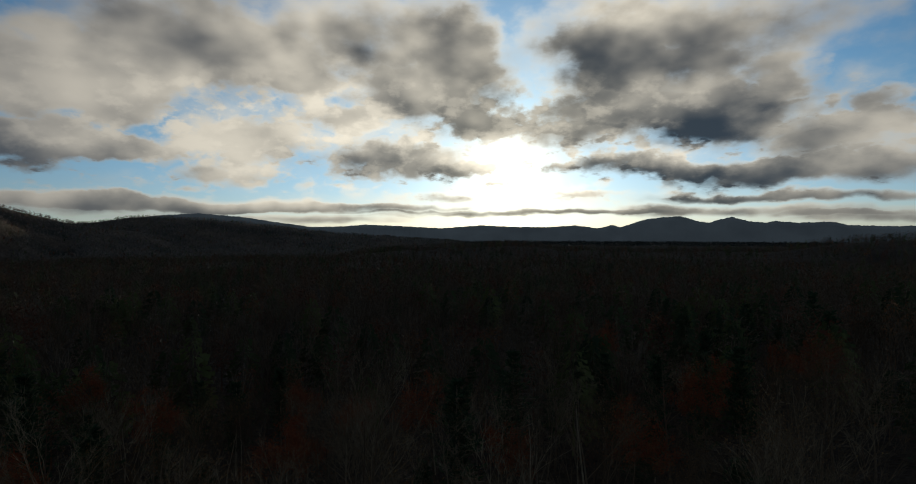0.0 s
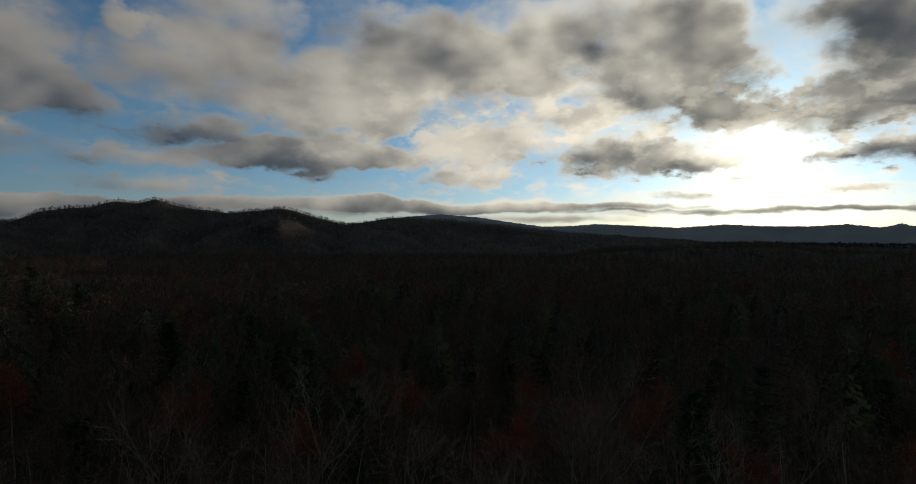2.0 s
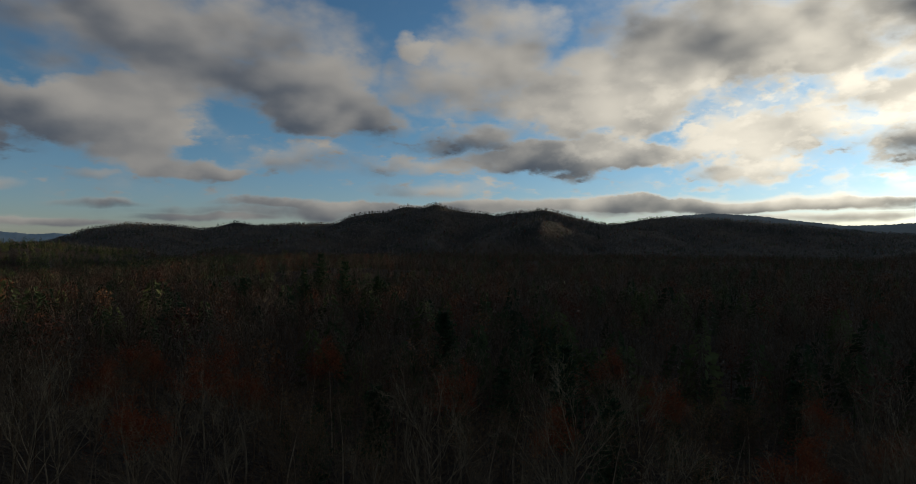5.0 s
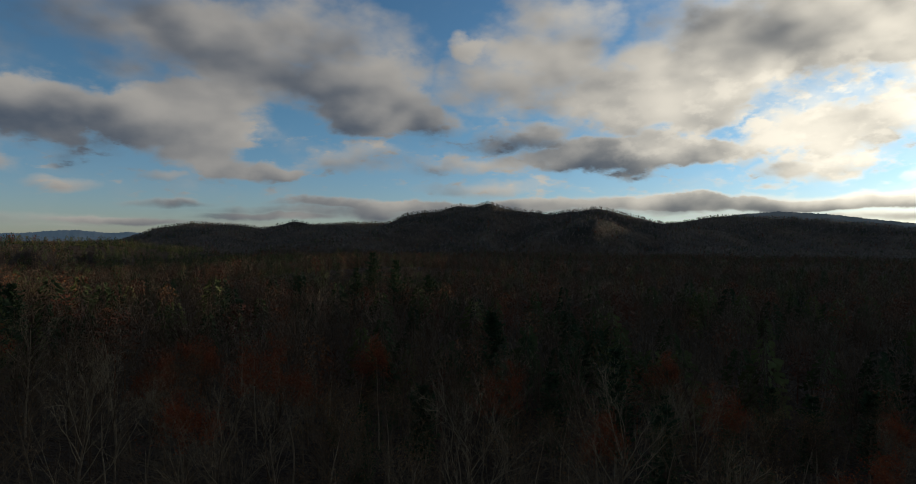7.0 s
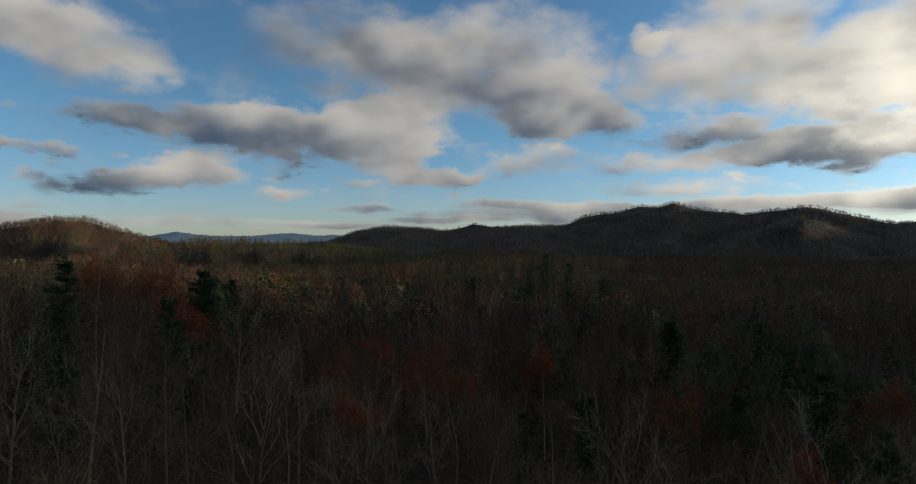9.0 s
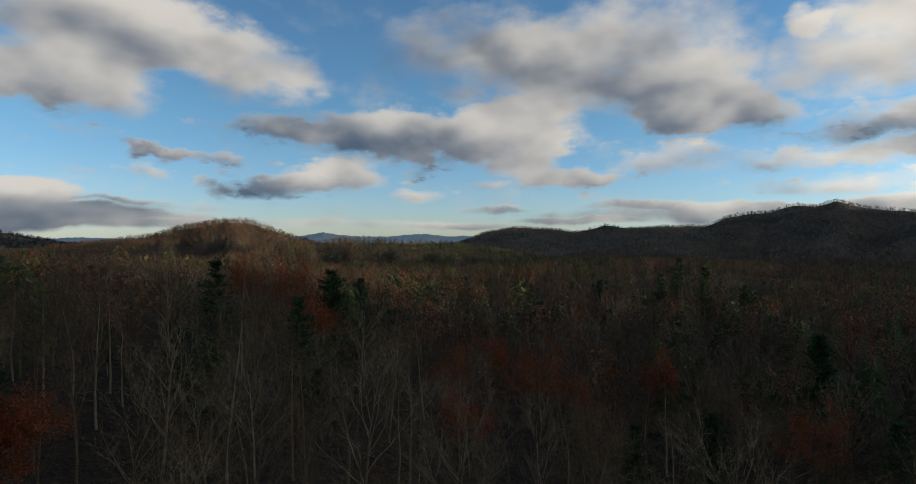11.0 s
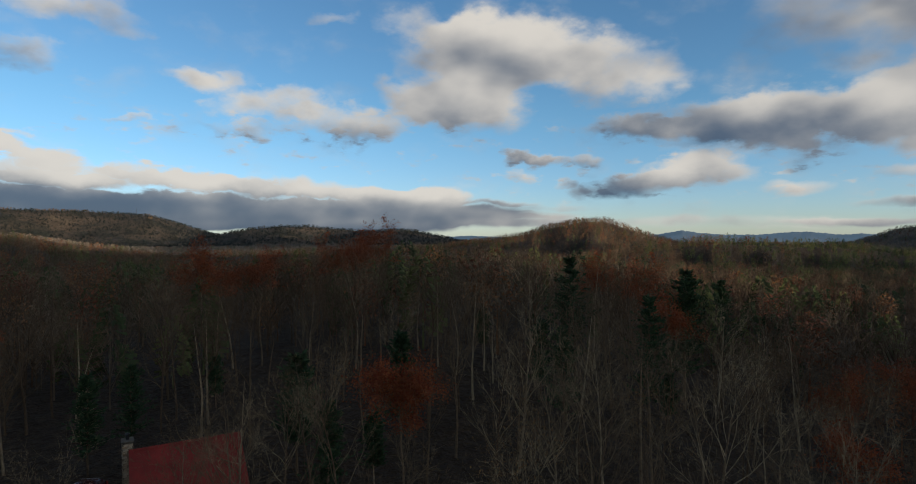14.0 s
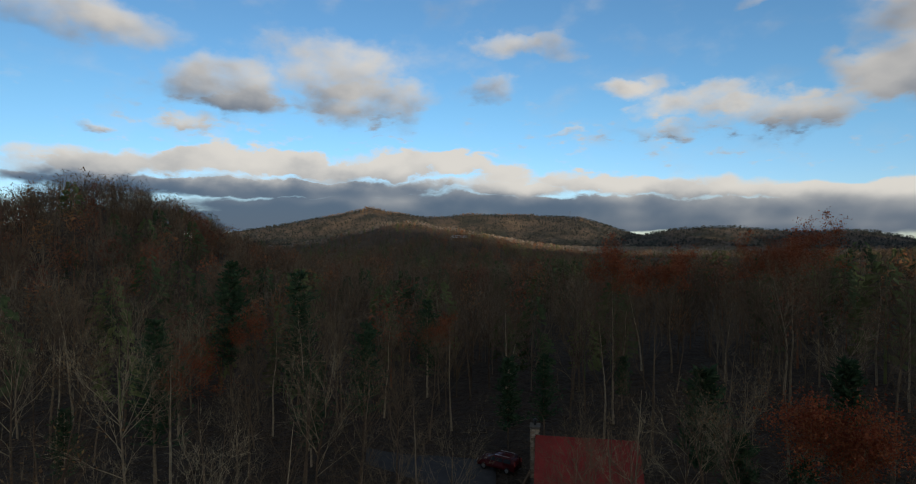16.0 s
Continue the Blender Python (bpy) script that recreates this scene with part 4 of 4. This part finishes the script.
def woods(name, kind, level, spots, mat, label):
    """Many light trees in one mesh. spots: rows of x, y, height, turn."""
    if not len(spots):
        return
    spots = np.asarray(spots)
    z = land(spots[:, 0], spots[:, 1])
    kinds = [template(kind, 100 * level + s, level) for s in range(6)]
    av, af, tint, base = [], [], [], 0
    shade = np.random.RandomState(len(spots)).uniform(0, 1, len(spots))
    for s, (tv, tf) in enumerate(kinds):
        rows = np.arange(s, len(spots), 6)
        if not len(rows):
            continue
        sp = spots[rows]
        c, sn, h = np.cos(sp[:, 3])[:, None], np.sin(sp[:, 3])[:, None], sp[:, 2][:, None]
        wide = h * sp[:, 4][:, None]
        x = (tv[:, 0] * c - tv[:, 1] * sn) * wide + sp[:, 0][:, None]
        y = (tv[:, 0] * sn + tv[:, 1] * c) * wide + sp[:, 1][:, None]
        zz = tv[:, 2] * h + z[rows][:, None]
        av.append(np.stack([x, y, zz], -1).reshape(-1, 3))
        af.append((tf[None] + (np.arange(len(rows)) * len(tv))[:, None, None]).reshape(-1, 3) + base)
        tint.append(np.repeat(shade[rows], len(tv)))
        base += len(rows) * len(tv)
    ob = new(name, mesh_of(name, np.concatenate(av), np.concatenate(af), mat))
    ob.data.attributes.new("tint", "FLOAT", "POINT").data.foreach_set("value", np.concatenate(tint).astype(np.float32))
    tagged(ob, label, "woods", kind="stuff")


def scatter(seed, r0, r1, a0, a1, step):
    """Loosely even spots in a sector."""
    g = np.random.RandomState(seed)
    n = int((r1 * r1 - r0 * r0) / 2 * radians(a1 - a0) / (step * step))
    rad = np.sqrt(g.uniform(r0 * r0, r1 * r1, n))
    ang = np.radians(g.uniform(a0, a1, n))
    return np.stack([rad * np.cos(ang), rad * np.sin(ang), g.uniform(0, 1, n), g.uniform(0, 6.28, n), g.uniform(0, 1, n)], 1)


for level, (r0, r1, step, seed) in enumerate([(88, 250, 5.8, 21), (250, 600, 7.2, 24), (600, 1300, 8.8, 22), (1300, 2650, 10.5, 23)]):
    sp = scatter(seed, r0, r1, -46, 205, step)
    x, y = sp[:, 0], sp[:, 1]
    a = np.degrees(np.arctan2(y, x))
    a = np.where(a < -110, a + 360, a)
    rad = np.hypot(x, y)
    green = lumps(x, y, 130, 31) * 0.33 + lumps(x, y, 40, 32) * 0.25
    green = green + 1.25 * np.exp(-((a - 80) / 14) ** 2) * np.exp(-((rad - 830) / 260) ** 2)
    green = green - 0.5 * np.exp(-((a - 190) / 14) ** 2) * np.exp(-((rad - 300) / 90) ** 2)
    red = lumps(x, y, 90, 33) * 0.4 + lumps(x, y, 35, 34) * 0.3
    hx, hy = polar(67.4, 226)
    fx, fy = polar(159.3, 640)
    keep = (((x - hx) ** 2 + (y - hy) ** 2) > 9 ** 2) & (((x - fx) ** 2 + (y - fy) ** 2) > 45 ** 2)
    keep &= in_sight(x, y, 14)
    sp, x, y, a, rad, green, red = sp[keep], x[keep], y[keep], a[keep], rad[keep], green[keep], red[keep]
    is_green = sp[:, 2] < 0.12 + 0.55 * green
    is_red = ~is_green & (sp[:, 4] < (0.10, 0.10, 0.10, 0.07)[level] + 0.2 * red)
    is_bare = ~is_green & ~is_red
    grow_h = (10, 10, 9, 6)[level] + (7, 7, 6, 5)[level] * np.random.RandomState(seed + 5).uniform(0, 1, len(sp))
    wide = np.random.RandomState(seed + 6).uniform(0.85, 1.25, len(sp))
    rows = np.stack([x, y, grow_h, sp[:, 3], wide], 1)
    tag = ("near", "shelf", "valley", "mountain")[level]
    # the mountain level takes the bare wood lightened for haze
    woods(tag + "_bare_woods", "bare", level, rows[is_bare], FAR_BARE if level < 3 else FAR_HAZY, "bare grey-brown autumn woods on the " + ("near slope", "shelf", "valley slopes", "mountain")[level])
    woods(tag + "_red_woods", "leafy", level, rows[is_red], FAR_RED, "scattered rust-red oaks among the bare woods")
    woods(tag + "_evergreen_woods", "pine", level, rows[is_green], FAR_GREEN, "dark green pines among the bare woods")

# clumped crowns along the farthest slopes
for tag, a0, a1, r0, r1, step, seed in (("back", 116, 180, 2650, 4050, 20, 41), ("valley", 55, 100, 2650, 3250, 20, 45), ("sunward", -46, 40, 2650, 4300, 30, 42)):
    sp = scatter(seed, r0, r1, a0, a1, step)
    sp = sp[in_sight(sp[:, 0], sp[:, 1], 12)]
    rows = np.stack([sp[:, 0], sp[:, 1], 8 + 7 * sp[:, 2], sp[:, 3], 1.5 + 0.6 * sp[:, 4]], 1)
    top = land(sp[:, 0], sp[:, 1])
    # lower slopes take the dark wood, which paints them as lying in shade
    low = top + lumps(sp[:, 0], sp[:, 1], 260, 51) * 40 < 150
    # valley and sunward ridges use the haze-lightened wood, the back ridge does not
    woods(tag + "_ridge_woods", "leafy", 3, rows[~low], FAR_BARE if tag == "back" else FAR_HAZY, "brown autumn woods over the far mountain ridge")
    woods(tag + "_flank_evergreens", "leafy", 3, rows[low], FAR_SHADED, "woods on the far mountain flank with shade painted dark")

# thicker woods on the two wooded crests that stand against the sky
for tag, level, a0, a1, r0, r1, step, seed in (("round_hill", 2, 92, 120, 1120, 1400, 8.5, 43), ("home_hill", 0, 168, 207, 225, 335, 5.2, 44)):
    sp = scatter(seed, r0, r1, a0, a1, step)
    rows = np.stack([sp[:, 0], sp[:, 1], (8.0, 7.0, 7.0)[level] + 8 * sp[:, 2], sp[:, 3], 1.0 + 0.4 * sp[:, 4]], 1)
    some = sp[:, 4] < 0.16
    woods(tag + "_bare_woods", "bare", level, rows[~some], FAR_BARE, "dense bare brown woods on the rounded crest")
    woods(tag + "_red_woods", "leafy", level, rows[some], FAR_RED, "rust-red oaks among bare woods on the crest")

# ---- the red-roofed house below, its drive and the car ----
def paint(name, colour, rough=0.5, metal=0.0, grain=4.0, depth=0.003, spread=0.25):
    m, nt, b = material(name)
    g = tex(nt, grain)
    lo, hi = tuple(c * (1 - spread) for c in colour), tuple(min(1, c * (1 + spread)) for c in colour)
    nt.links.new(ramp(nt, g, [(0.3, lo), (0.7, hi)]), b.inputs["Base Color"])
    b.inputs["Roughness"].default_value, b.inputs["Metallic"].default_value = rough, metal
    bump(nt, b, tex(nt, grain * 9), 0.4, depth)
    return m


ROOF_RED = paint("red_roof_metal", (0.22, 0.024, 0.018), 0.55, 0.0, 0.7)
LOG = paint("brown_timber", (0.13, 0.075, 0.04), 0.8, grain=2.0, depth=0.01)
STONE = varied("chimney_stone", [(0.0, (0.20, 0.14, 0.09)), (0.5, (0.32, 0.24, 0.16)), (1.0, (0.40, 0.33, 0.25))], grain=4.0, relief=0.01)
MORTAR = paint("mortar", (0.11, 0.095, 0.075), 0.95)
DARK_METAL = paint("dark_metal", (0.05, 0.05, 0.05), 0.45, 0.6)
PALE_METAL = paint("pale_roof_metal", (0.26, 0.265, 0.26), 0.5, 0.2)
ASPHALT = paint("asphalt", (0.045, 0.044, 0.044), 0.9, grain=1.0, depth=0.006)
CAR_PAINT = paint("maroon_car_paint", (0.07, 0.008, 0.01), 0.22, 0.2, spread=0.08, depth=0.0005)
GLASS_DARK = paint("tinted_glass", (0.012, 0.014, 0.016), 0.06, 0.0, spread=0.1, depth=0.0002)
RUBBER = paint("rubber", (0.02, 0.02, 0.02), 0.85)
STEEL = paint("wheel_steel", (0.45, 0.45, 0.46), 0.3, 0.9)
WHITE_TRIM = paint("pale_trim", (0.55, 0.52, 0.46), 0.6)


def box(bm, x0, x1, y0, y1, z0, z1, bevel=0.0):
    made = bmesh.ops.create_cube(bm, size=1.0, matrix=Matrix.Translation(((x0 + x1) / 2, (y0 + y1) / 2, (z0 + z1) / 2)) @ Matrix.Diagonal((x1 - x0, y1 - y0, z1 - z0, 1)))
    if bevel:
        edges = list({e for v in made["verts"] for e in v.link_edges})
        bmesh.ops.bevel(bm, geom=edges, offset=bevel, segments=2, affect="EDGES", profile=0.5)
    return made["verts"]


def bpart(name, bm, mat, parent, label="", smooth_shade=False):
    bmesh.ops.recalc_face_normals(bm, faces=bm.faces)
    me = bpy.data.meshes.new(name)
    bm.to_mesh(me)
    bm.free()
    me.materials.append(mat)
    if smooth_shade:
        me.polygons.foreach_set("use_smooth", np.ones(len(me.polygons), dtype=bool))
    return part(name, me, parent, label)


def boxed(name, dims, mat, parent, label="", bevel=0.015):
    bm = bmesh.new()
    box(bm, *dims, bevel)
    return bpart(name, bm, mat, parent, label)


def prism(bm, outline, x0, x1):
    """An outline of (y, z) pairs drawn out along x."""
    a = [bm.verts.new((x0, y, z)) for y, z in outline]
    c = [bm.verts.new((x1, y, z)) for y, z in outline]
    bm.faces.new(a)
    bm.faces.new(list(reversed(c)))
    for k in range(len(outline)):
        k2 = (k + 1) % len(outline)
        bm.faces.new((a[k], c[k], c[k2], a[k2]))


def cabin(name, long, deep, eave, ridge, roof_mat, label, chimney):
    """A gabled timber house; x along the ridge, -y is the front."""
    root = new(name)
    h, d, t = long / 2, deep / 2, 0.2
    for side, tag in ((-1, "front_wall"), (1, "back_wall")):
        boxed(tag, (-h, h, side * d - t / 2, side * d + t / 2, -0.8, eave), LOG, root)
    for side in (-1, 1):
        bm = bmesh.new()
        prism(bm, [(-d + t / 2, -0.8), (d - t / 2, -0.8), (d - t / 2, eave), (0, ridge - 0.1), (-d + t / 2, eave)], side * h - t / 2, side * h + t / 2)
        gable = bpart("gable_wall", bm, LOG, root)
        win = boxed("window", (side * h + side * 0.10 - 0.02, side * h + side * 0.10 + 0.04, -0.6, 0.6, eave * 0.45, eave * 0.85), GLASS_DARK, gable, "dark window pane", 0.004)
        win.parent = root
        for z0, z1, y0, y1 in ((eave * 0.85, eave * 0.85 + 0.1, -0.7, 0.7), (eave * 0.45 - 0.1, eave * 0.45, -0.7, 0.7), (eave * 0.45, eave * 0.85, -0.7, -0.6), (eave * 0.45, eave * 0.85, 0.6, 0.7)):
            boxed("window_trim", (side * h + side * 0.10 - 0.03, side * h + side * 0.10 + 0.06, y0, y1, z0, z1), WHITE_TRIM, win, "", 0.004)
    over, slope = 0.45, (ridge - eave) / d
    for side in (-1, 1):
        bm = bmesh.new()
        low = ridge - slope * (d + over)
        prism(bm, [(0, ridge), (side * (d + over), low), (side * (d + over), low + 0.07), (0, ridge + 0.07)], -h - over, h + over)
        panel = bpart("roof_panel", bm, roof_mat, root, "faded sheet-metal roof slope")
        n = int(long / 0.6)
        for k in range(n + 1):
            x = -h - over + (long + 2 * over) * k / n
            bm = bmesh.new()
            prism(bm, [(side * 0.02, ridge + 0.07), (side * (d + over), low + 0.07), (side * (d + over), low + 0.11), (side * 0.02, ridge + 0.11)], x - 0.02, x + 0.02)
            bpart("roof_seam", bm, roof_mat, panel)
    bm = bmesh.new()
    prism(bm, [(-0.22, ridge + 0.03), (0, ridge + 0.15), (0.22, ridge + 0.03), (0, ridge + 0.12)], -h - over, h + over)
    bpart("ridge_cap", bm, roof_mat, root)
    for side in (-1, 1):
        y = side * (d + over)
        boxed("eave_board", (-h - over, h + over, y - 0.03 + side * 0.03, y + 0.03 + side * 0.03, low - 0.12, low + 0.03), LOG, root, "", 0.006)
    for k in range(3):
        x = -h * 0.65 + k * h * 0.65
        boxed("window", (x - 0.55, x + 0.55, -d - t / 2 - 0.03, -d - t / 2 + 0.02, 0.9, 2.0), GLASS_DARK, root, "dark window pane", 0.004)
    if chimney:
        stack = boxed("chimney", (-h - 0.95, -h - 0.14, 0.2, 1.3, -0.8, ridge + 0.75), MORTAR, root, "tan stone chimney stack")
        rg = np.random.RandomState(5)
        kinds = []
        for w in (0.34, 0.42):
            bm = bmesh.new()
            box(bm, -w / 2, w / 2, -0.05, 0.05, -0.1, 0.1, 0.02)
            me = bpy.data.meshes.new("stone")
            bm.to_mesh(me)
            bm.free()
            me.materials.append(STONE)
            kinds.append(me)
        row, z = 0, 2.0
        while z < ridge + 0.62:
            for face in range(3):
                for k in range(2 if face else 3):
                    ob = part("stone", kinds[rg.randint(2)], stack)
                    off = (0.18 if row % 2 else 0.0)
                    if face == 0:
                        ob.location, ob.rotation_euler = (-h - 0.96, 0.36 + 0.36 * k + off * 0.5, z), (0, 0, radians(90))
                    else:
                        ob.location = (-h - 0.78 + 0.38 * k + off * 0.4, 0.19 if face == 1 else 1.31, z)
            row, z = row + 1, z + 0.215
        boxed("chimney_cap", (-h - 1.05, -h - 0.04, 0.1, 1.4, ridge + 0.75, ridge + 0.87), MORTAR, root, "flat concrete chimney cap")
        flue = bmesh.new()
        bmesh.ops.create_cone(flue, cap_ends=True, segments=14, radius1=0.14, radius2=0.14, depth=0.5, matrix=Matrix.Translation((-h - 0.55, 0.75, ridge + 1.1)))
        bmesh.ops.create_cone(flue, cap_ends=True, segments=14, radius1=0.24, radius2=0.08, depth=0.14, matrix=Matrix.Translation((-h - 0.55, 0.75, ridge + 1.42)))
        bpart("flue", flue, DARK_METAL, root, "dark metal flue with a cowl")
    return tagged(root, label, "house")


def facing(az_deg, dist, turn=0.0, lift=0.0):
    """A pose on the ground whose +y points away from the camera's place."""
    x, y = polar(az_deg, dist)
    return Matrix.LocRotScale((x, y, float(land(x, y)) + lift), Euler((0, 0, radians(az_deg - 90 + turn))), None)


house = cabin("house", 8.6, 9.0, 2.9, 6.0, ROOF_RED, "timber house with red metal roof and tan stone chimney", True)
house.matrix_basis = facing(146.6, 55.0, 3.0)
lodge = cabin("house", 5.6, 4.8, 3.6, 5.8, LOG, "rust-coloured timber cabin half hidden among pines", False)
lodge.matrix_basis = facing(67.4, 232.0, 35.0)
farm = cabin("house", 16.0, 8.0, 3.4, 6.0, PALE_METAL, "long house with a pale metal roof on the far slope", False)
farm.matrix_basis = facing(159.3, 622.0, 12.0)


def suv():
    """A parked sport utility car; x forward."""
    root = new("car")
    bm = bmesh.new()
    side = [(-2.3, 0.35), (2.25, 0.35), (2.32, 0.62), (2.22, 0.95), (1.1, 1.08), (0.45, 1.62), (0.1, 1.70), (-1.75, 1.70), (-2.15, 1.45), (-2.32, 0.95)]
    a = [bm.verts.new((x, -0.93 if z < 1.1 else -0.76, z)) for x, z in side]
    c = [bm.verts.new((x, 0.93 if z < 1.1 else 0.76, z)) for x, z in side]
    bm.faces.new(a)
    bm.faces.new(list(reversed(c)))
    for k in range(len(side)):
        k2 = (k + 1) % len(side)
        bm.faces.new((a[k], c[k], c[k2], a[k2]))
    bmesh.ops.bevel(bm, geom=list(bm.edges), offset=0.06, segments=2, affect="EDGES", profile=0.5)
    bpart("body", bm, CAR_PAINT, root, "dark maroon bodywork", True)
    for s in (-1, 1):
        for x0, x1 in ((-1.85, -1.0), (-0.9, -0.1), (0.0, 0.55)):
            bm = bmesh.new()
            pts = [(x0, 1.16), (x1 + (0.35 if x1 > 0.5 else 0), 1.16), (x1 - (0.2 if x1 > 0.5 else 0), 1.56), (x0 + 0.06, 1.56)]
            vs = [bm.verts.new((x, s * (0.925 - (z - 1.1) * 0.28), z)) for x, z in pts] + [bm.verts.new((x, s * (0.88 - (z - 1.1) * 0.28), z)) for x, z in pts]
            bm.faces.new(vs[:4])
            bm.faces.new(list(reversed(vs[4:])))
            for k in range(4):
                bm.faces.new((vs[k], vs[4 + k], vs[4 + (k + 1) % 4], vs[(k + 1) % 4]))
            bpart("side_window", bm, GLASS_DARK, root, "tinted side window")
        bm = bmesh.new()
        box(bm, -1.6, 0.1, s * 0.68 - 0.025, s * 0.68 + 0.025, 1.74, 1.79, 0.012)
        bpart("roof_rail", bm, STEEL, root, "bright roof rail")
        boxed("headlight", (2.2, 2.31, s * 0.7 - 0.2, s * 0.7 + 0.2, 0.72, 0.88), WHITE_TRIM, root, "clear headlight", 0.02)
        boxed("tail_light", (-2.36, -2.24, s * 0.78 - 0.09, s * 0.78 + 0.09, 0.95, 1.4), ROOF_RED, root, "red tail light", 0.02)
        boxed("mirror", (0.72, 0.88, s * 1.03 - 0.09, s * 1.03 + 0.09, 1.08, 1.24), CAR_PAINT, root, "", 0.03)
        for x in (-1.42, 1.42):
            bm = bmesh.new()
            bmesh.ops.create_cone(bm, cap_ends=True, segments=22, radius1=0.36, radius2=0.36, depth=0.24, matrix=Matrix.Translation((x, s * 0.84, 0.36)) @ Matrix.Rotation(radians(90), 4, "X"))
            bmesh.ops.bevel(bm, geom=[e for e in bm.edges if e.is_boundary or len(e.link_faces) == 2 and e.calc_face_angle(0) > 1.0], offset=0.04, segments=2, affect="EDGES")
            wheel = bpart("wheel", bm, RUBBER, root, "black tyre", True)
            bm = bmesh.new()
            bmesh.ops.create_cone(bm, cap_ends=True, segments=18, radius1=0.22, radius2=0.2, depth=0.05, matrix=Matrix.Translation((x, s * 0.965, 0.36)) @ Matrix.Rotation(radians(90), 4, "X"))
            bpart("rim", bm, STEEL, wheel, "silver wheel rim")
    for x0, x1, z0, z1, tag in ((0.52, 1.05, 1.57, 1.12, "windscreen"), (-2.2, -1.86, 1.2, 1.62, "rear_window")):
        bm = bmesh.new()
        vs = [bm.verts.new((x, y, z)) for x, z, y in ((x0, z0, -0.66), (x0, z0, 0.66), (x1, z1, 0.76), (x1, z1, -0.76))]
        vs2 = [bm.verts.new(v.co + Vector((0.03 if tag == "windscreen" else -0.03, 0, 0.03))) for v in vs]
        bm.faces.new(vs)
        bm.faces.new(list(reversed(vs2)))
        for k in range(4):
            bm.faces.new((vs[k], vs2[k], vs2[(k + 1) % 4], vs[(k + 1) % 4]))
        bpart(tag, bm, GLASS_DARK, root, "tinted glass")
    return tagged(root, "dark maroon sport utility car parked on the drive", "car")


car = suv()
car.matrix_basis = facing(155.2, 62.5, 152.0, 0.06)

# the drive follows the ground a little above it
dv, df = [], []
for k in range(25):
    for j in range(7):
        along, across = k / 24, j / 6 - 0.5
        x, y = polar(155.5 + 13 * along + 0 * across, 61.0 + 7 * along * along + across * (6.5 + 1.5 * math.sin(5 * along)))
        dv.append((x, y, float(land(x, y)) + 0.06))
for k in range(24):
    for j in range(6):
        df.append((k * 7 + j, k * 7 + j + 1, k * 7 + j + 8, k * 7 + j + 7))
drive = new("road", mesh_of("road", dv, df, ASPHALT, True))
tagged(drive, "grey asphalt drive strewn at its edges with leaves", "drive", kind="structure")
solid = drive.modifiers.new("thickness", "SOLIDIFY")
solid.thickness, solid.offset = 0.2, -1

# timber edging between the drive and the house
edging = new("retaining_edge")
for k in range(4):
    boxed("timber", (-0.12, 0.12, -3.2 + 1.62 * k, -1.6 + 1.62 * k, -0.2, 0.34), LOG, edging)
tagged(edging, "low weathered timber edging beside the drive", "edging")
edging.matrix_basis = facing(152.7, 58.6, -12.0)

# lattice mast on the far ridge


def mast(height):
    root = new("radio_mast")
    for k in range(3):
        a = 2 * math.pi * k / 3
        segs = [(1.6 * math.cos(a), 1.6 * math.sin(a), -2.0, 0.5 * math.cos(a), 0.5 * math.sin(a), height, 0.35, 0.25)]
        v, f = tube(segs, 5)
        part("leg", mesh_of("leg", v, f, DARK_METAL), root)
    for n in range(10):
        z0, z1 = height * n / 10, height * (n + 1) / 10
        for k in range(3):
            a, a2 = 2 * math.pi * k / 3, 2 * math.pi * (k + 1) / 3
            r0, r1 = 1.6 - 1.1 * n / 10, 1.6 - 1.1 * (n + 1) / 10
            v, f = tube([(r0 * math.cos(a), r0 * math.sin(a), z0, r1 * math.cos(a2), r1 * math.sin(a2), z1, 0.15, 0.15)], 4)
            part("brace", mesh_of("brace", v, f, DARK_METAL), root)
    return tagged(root, "thin dark lattice radio mast on the far ridge", "mast")


tower = mast(46.0)
tower.matrix_basis = facing(148.3, 3880.0)
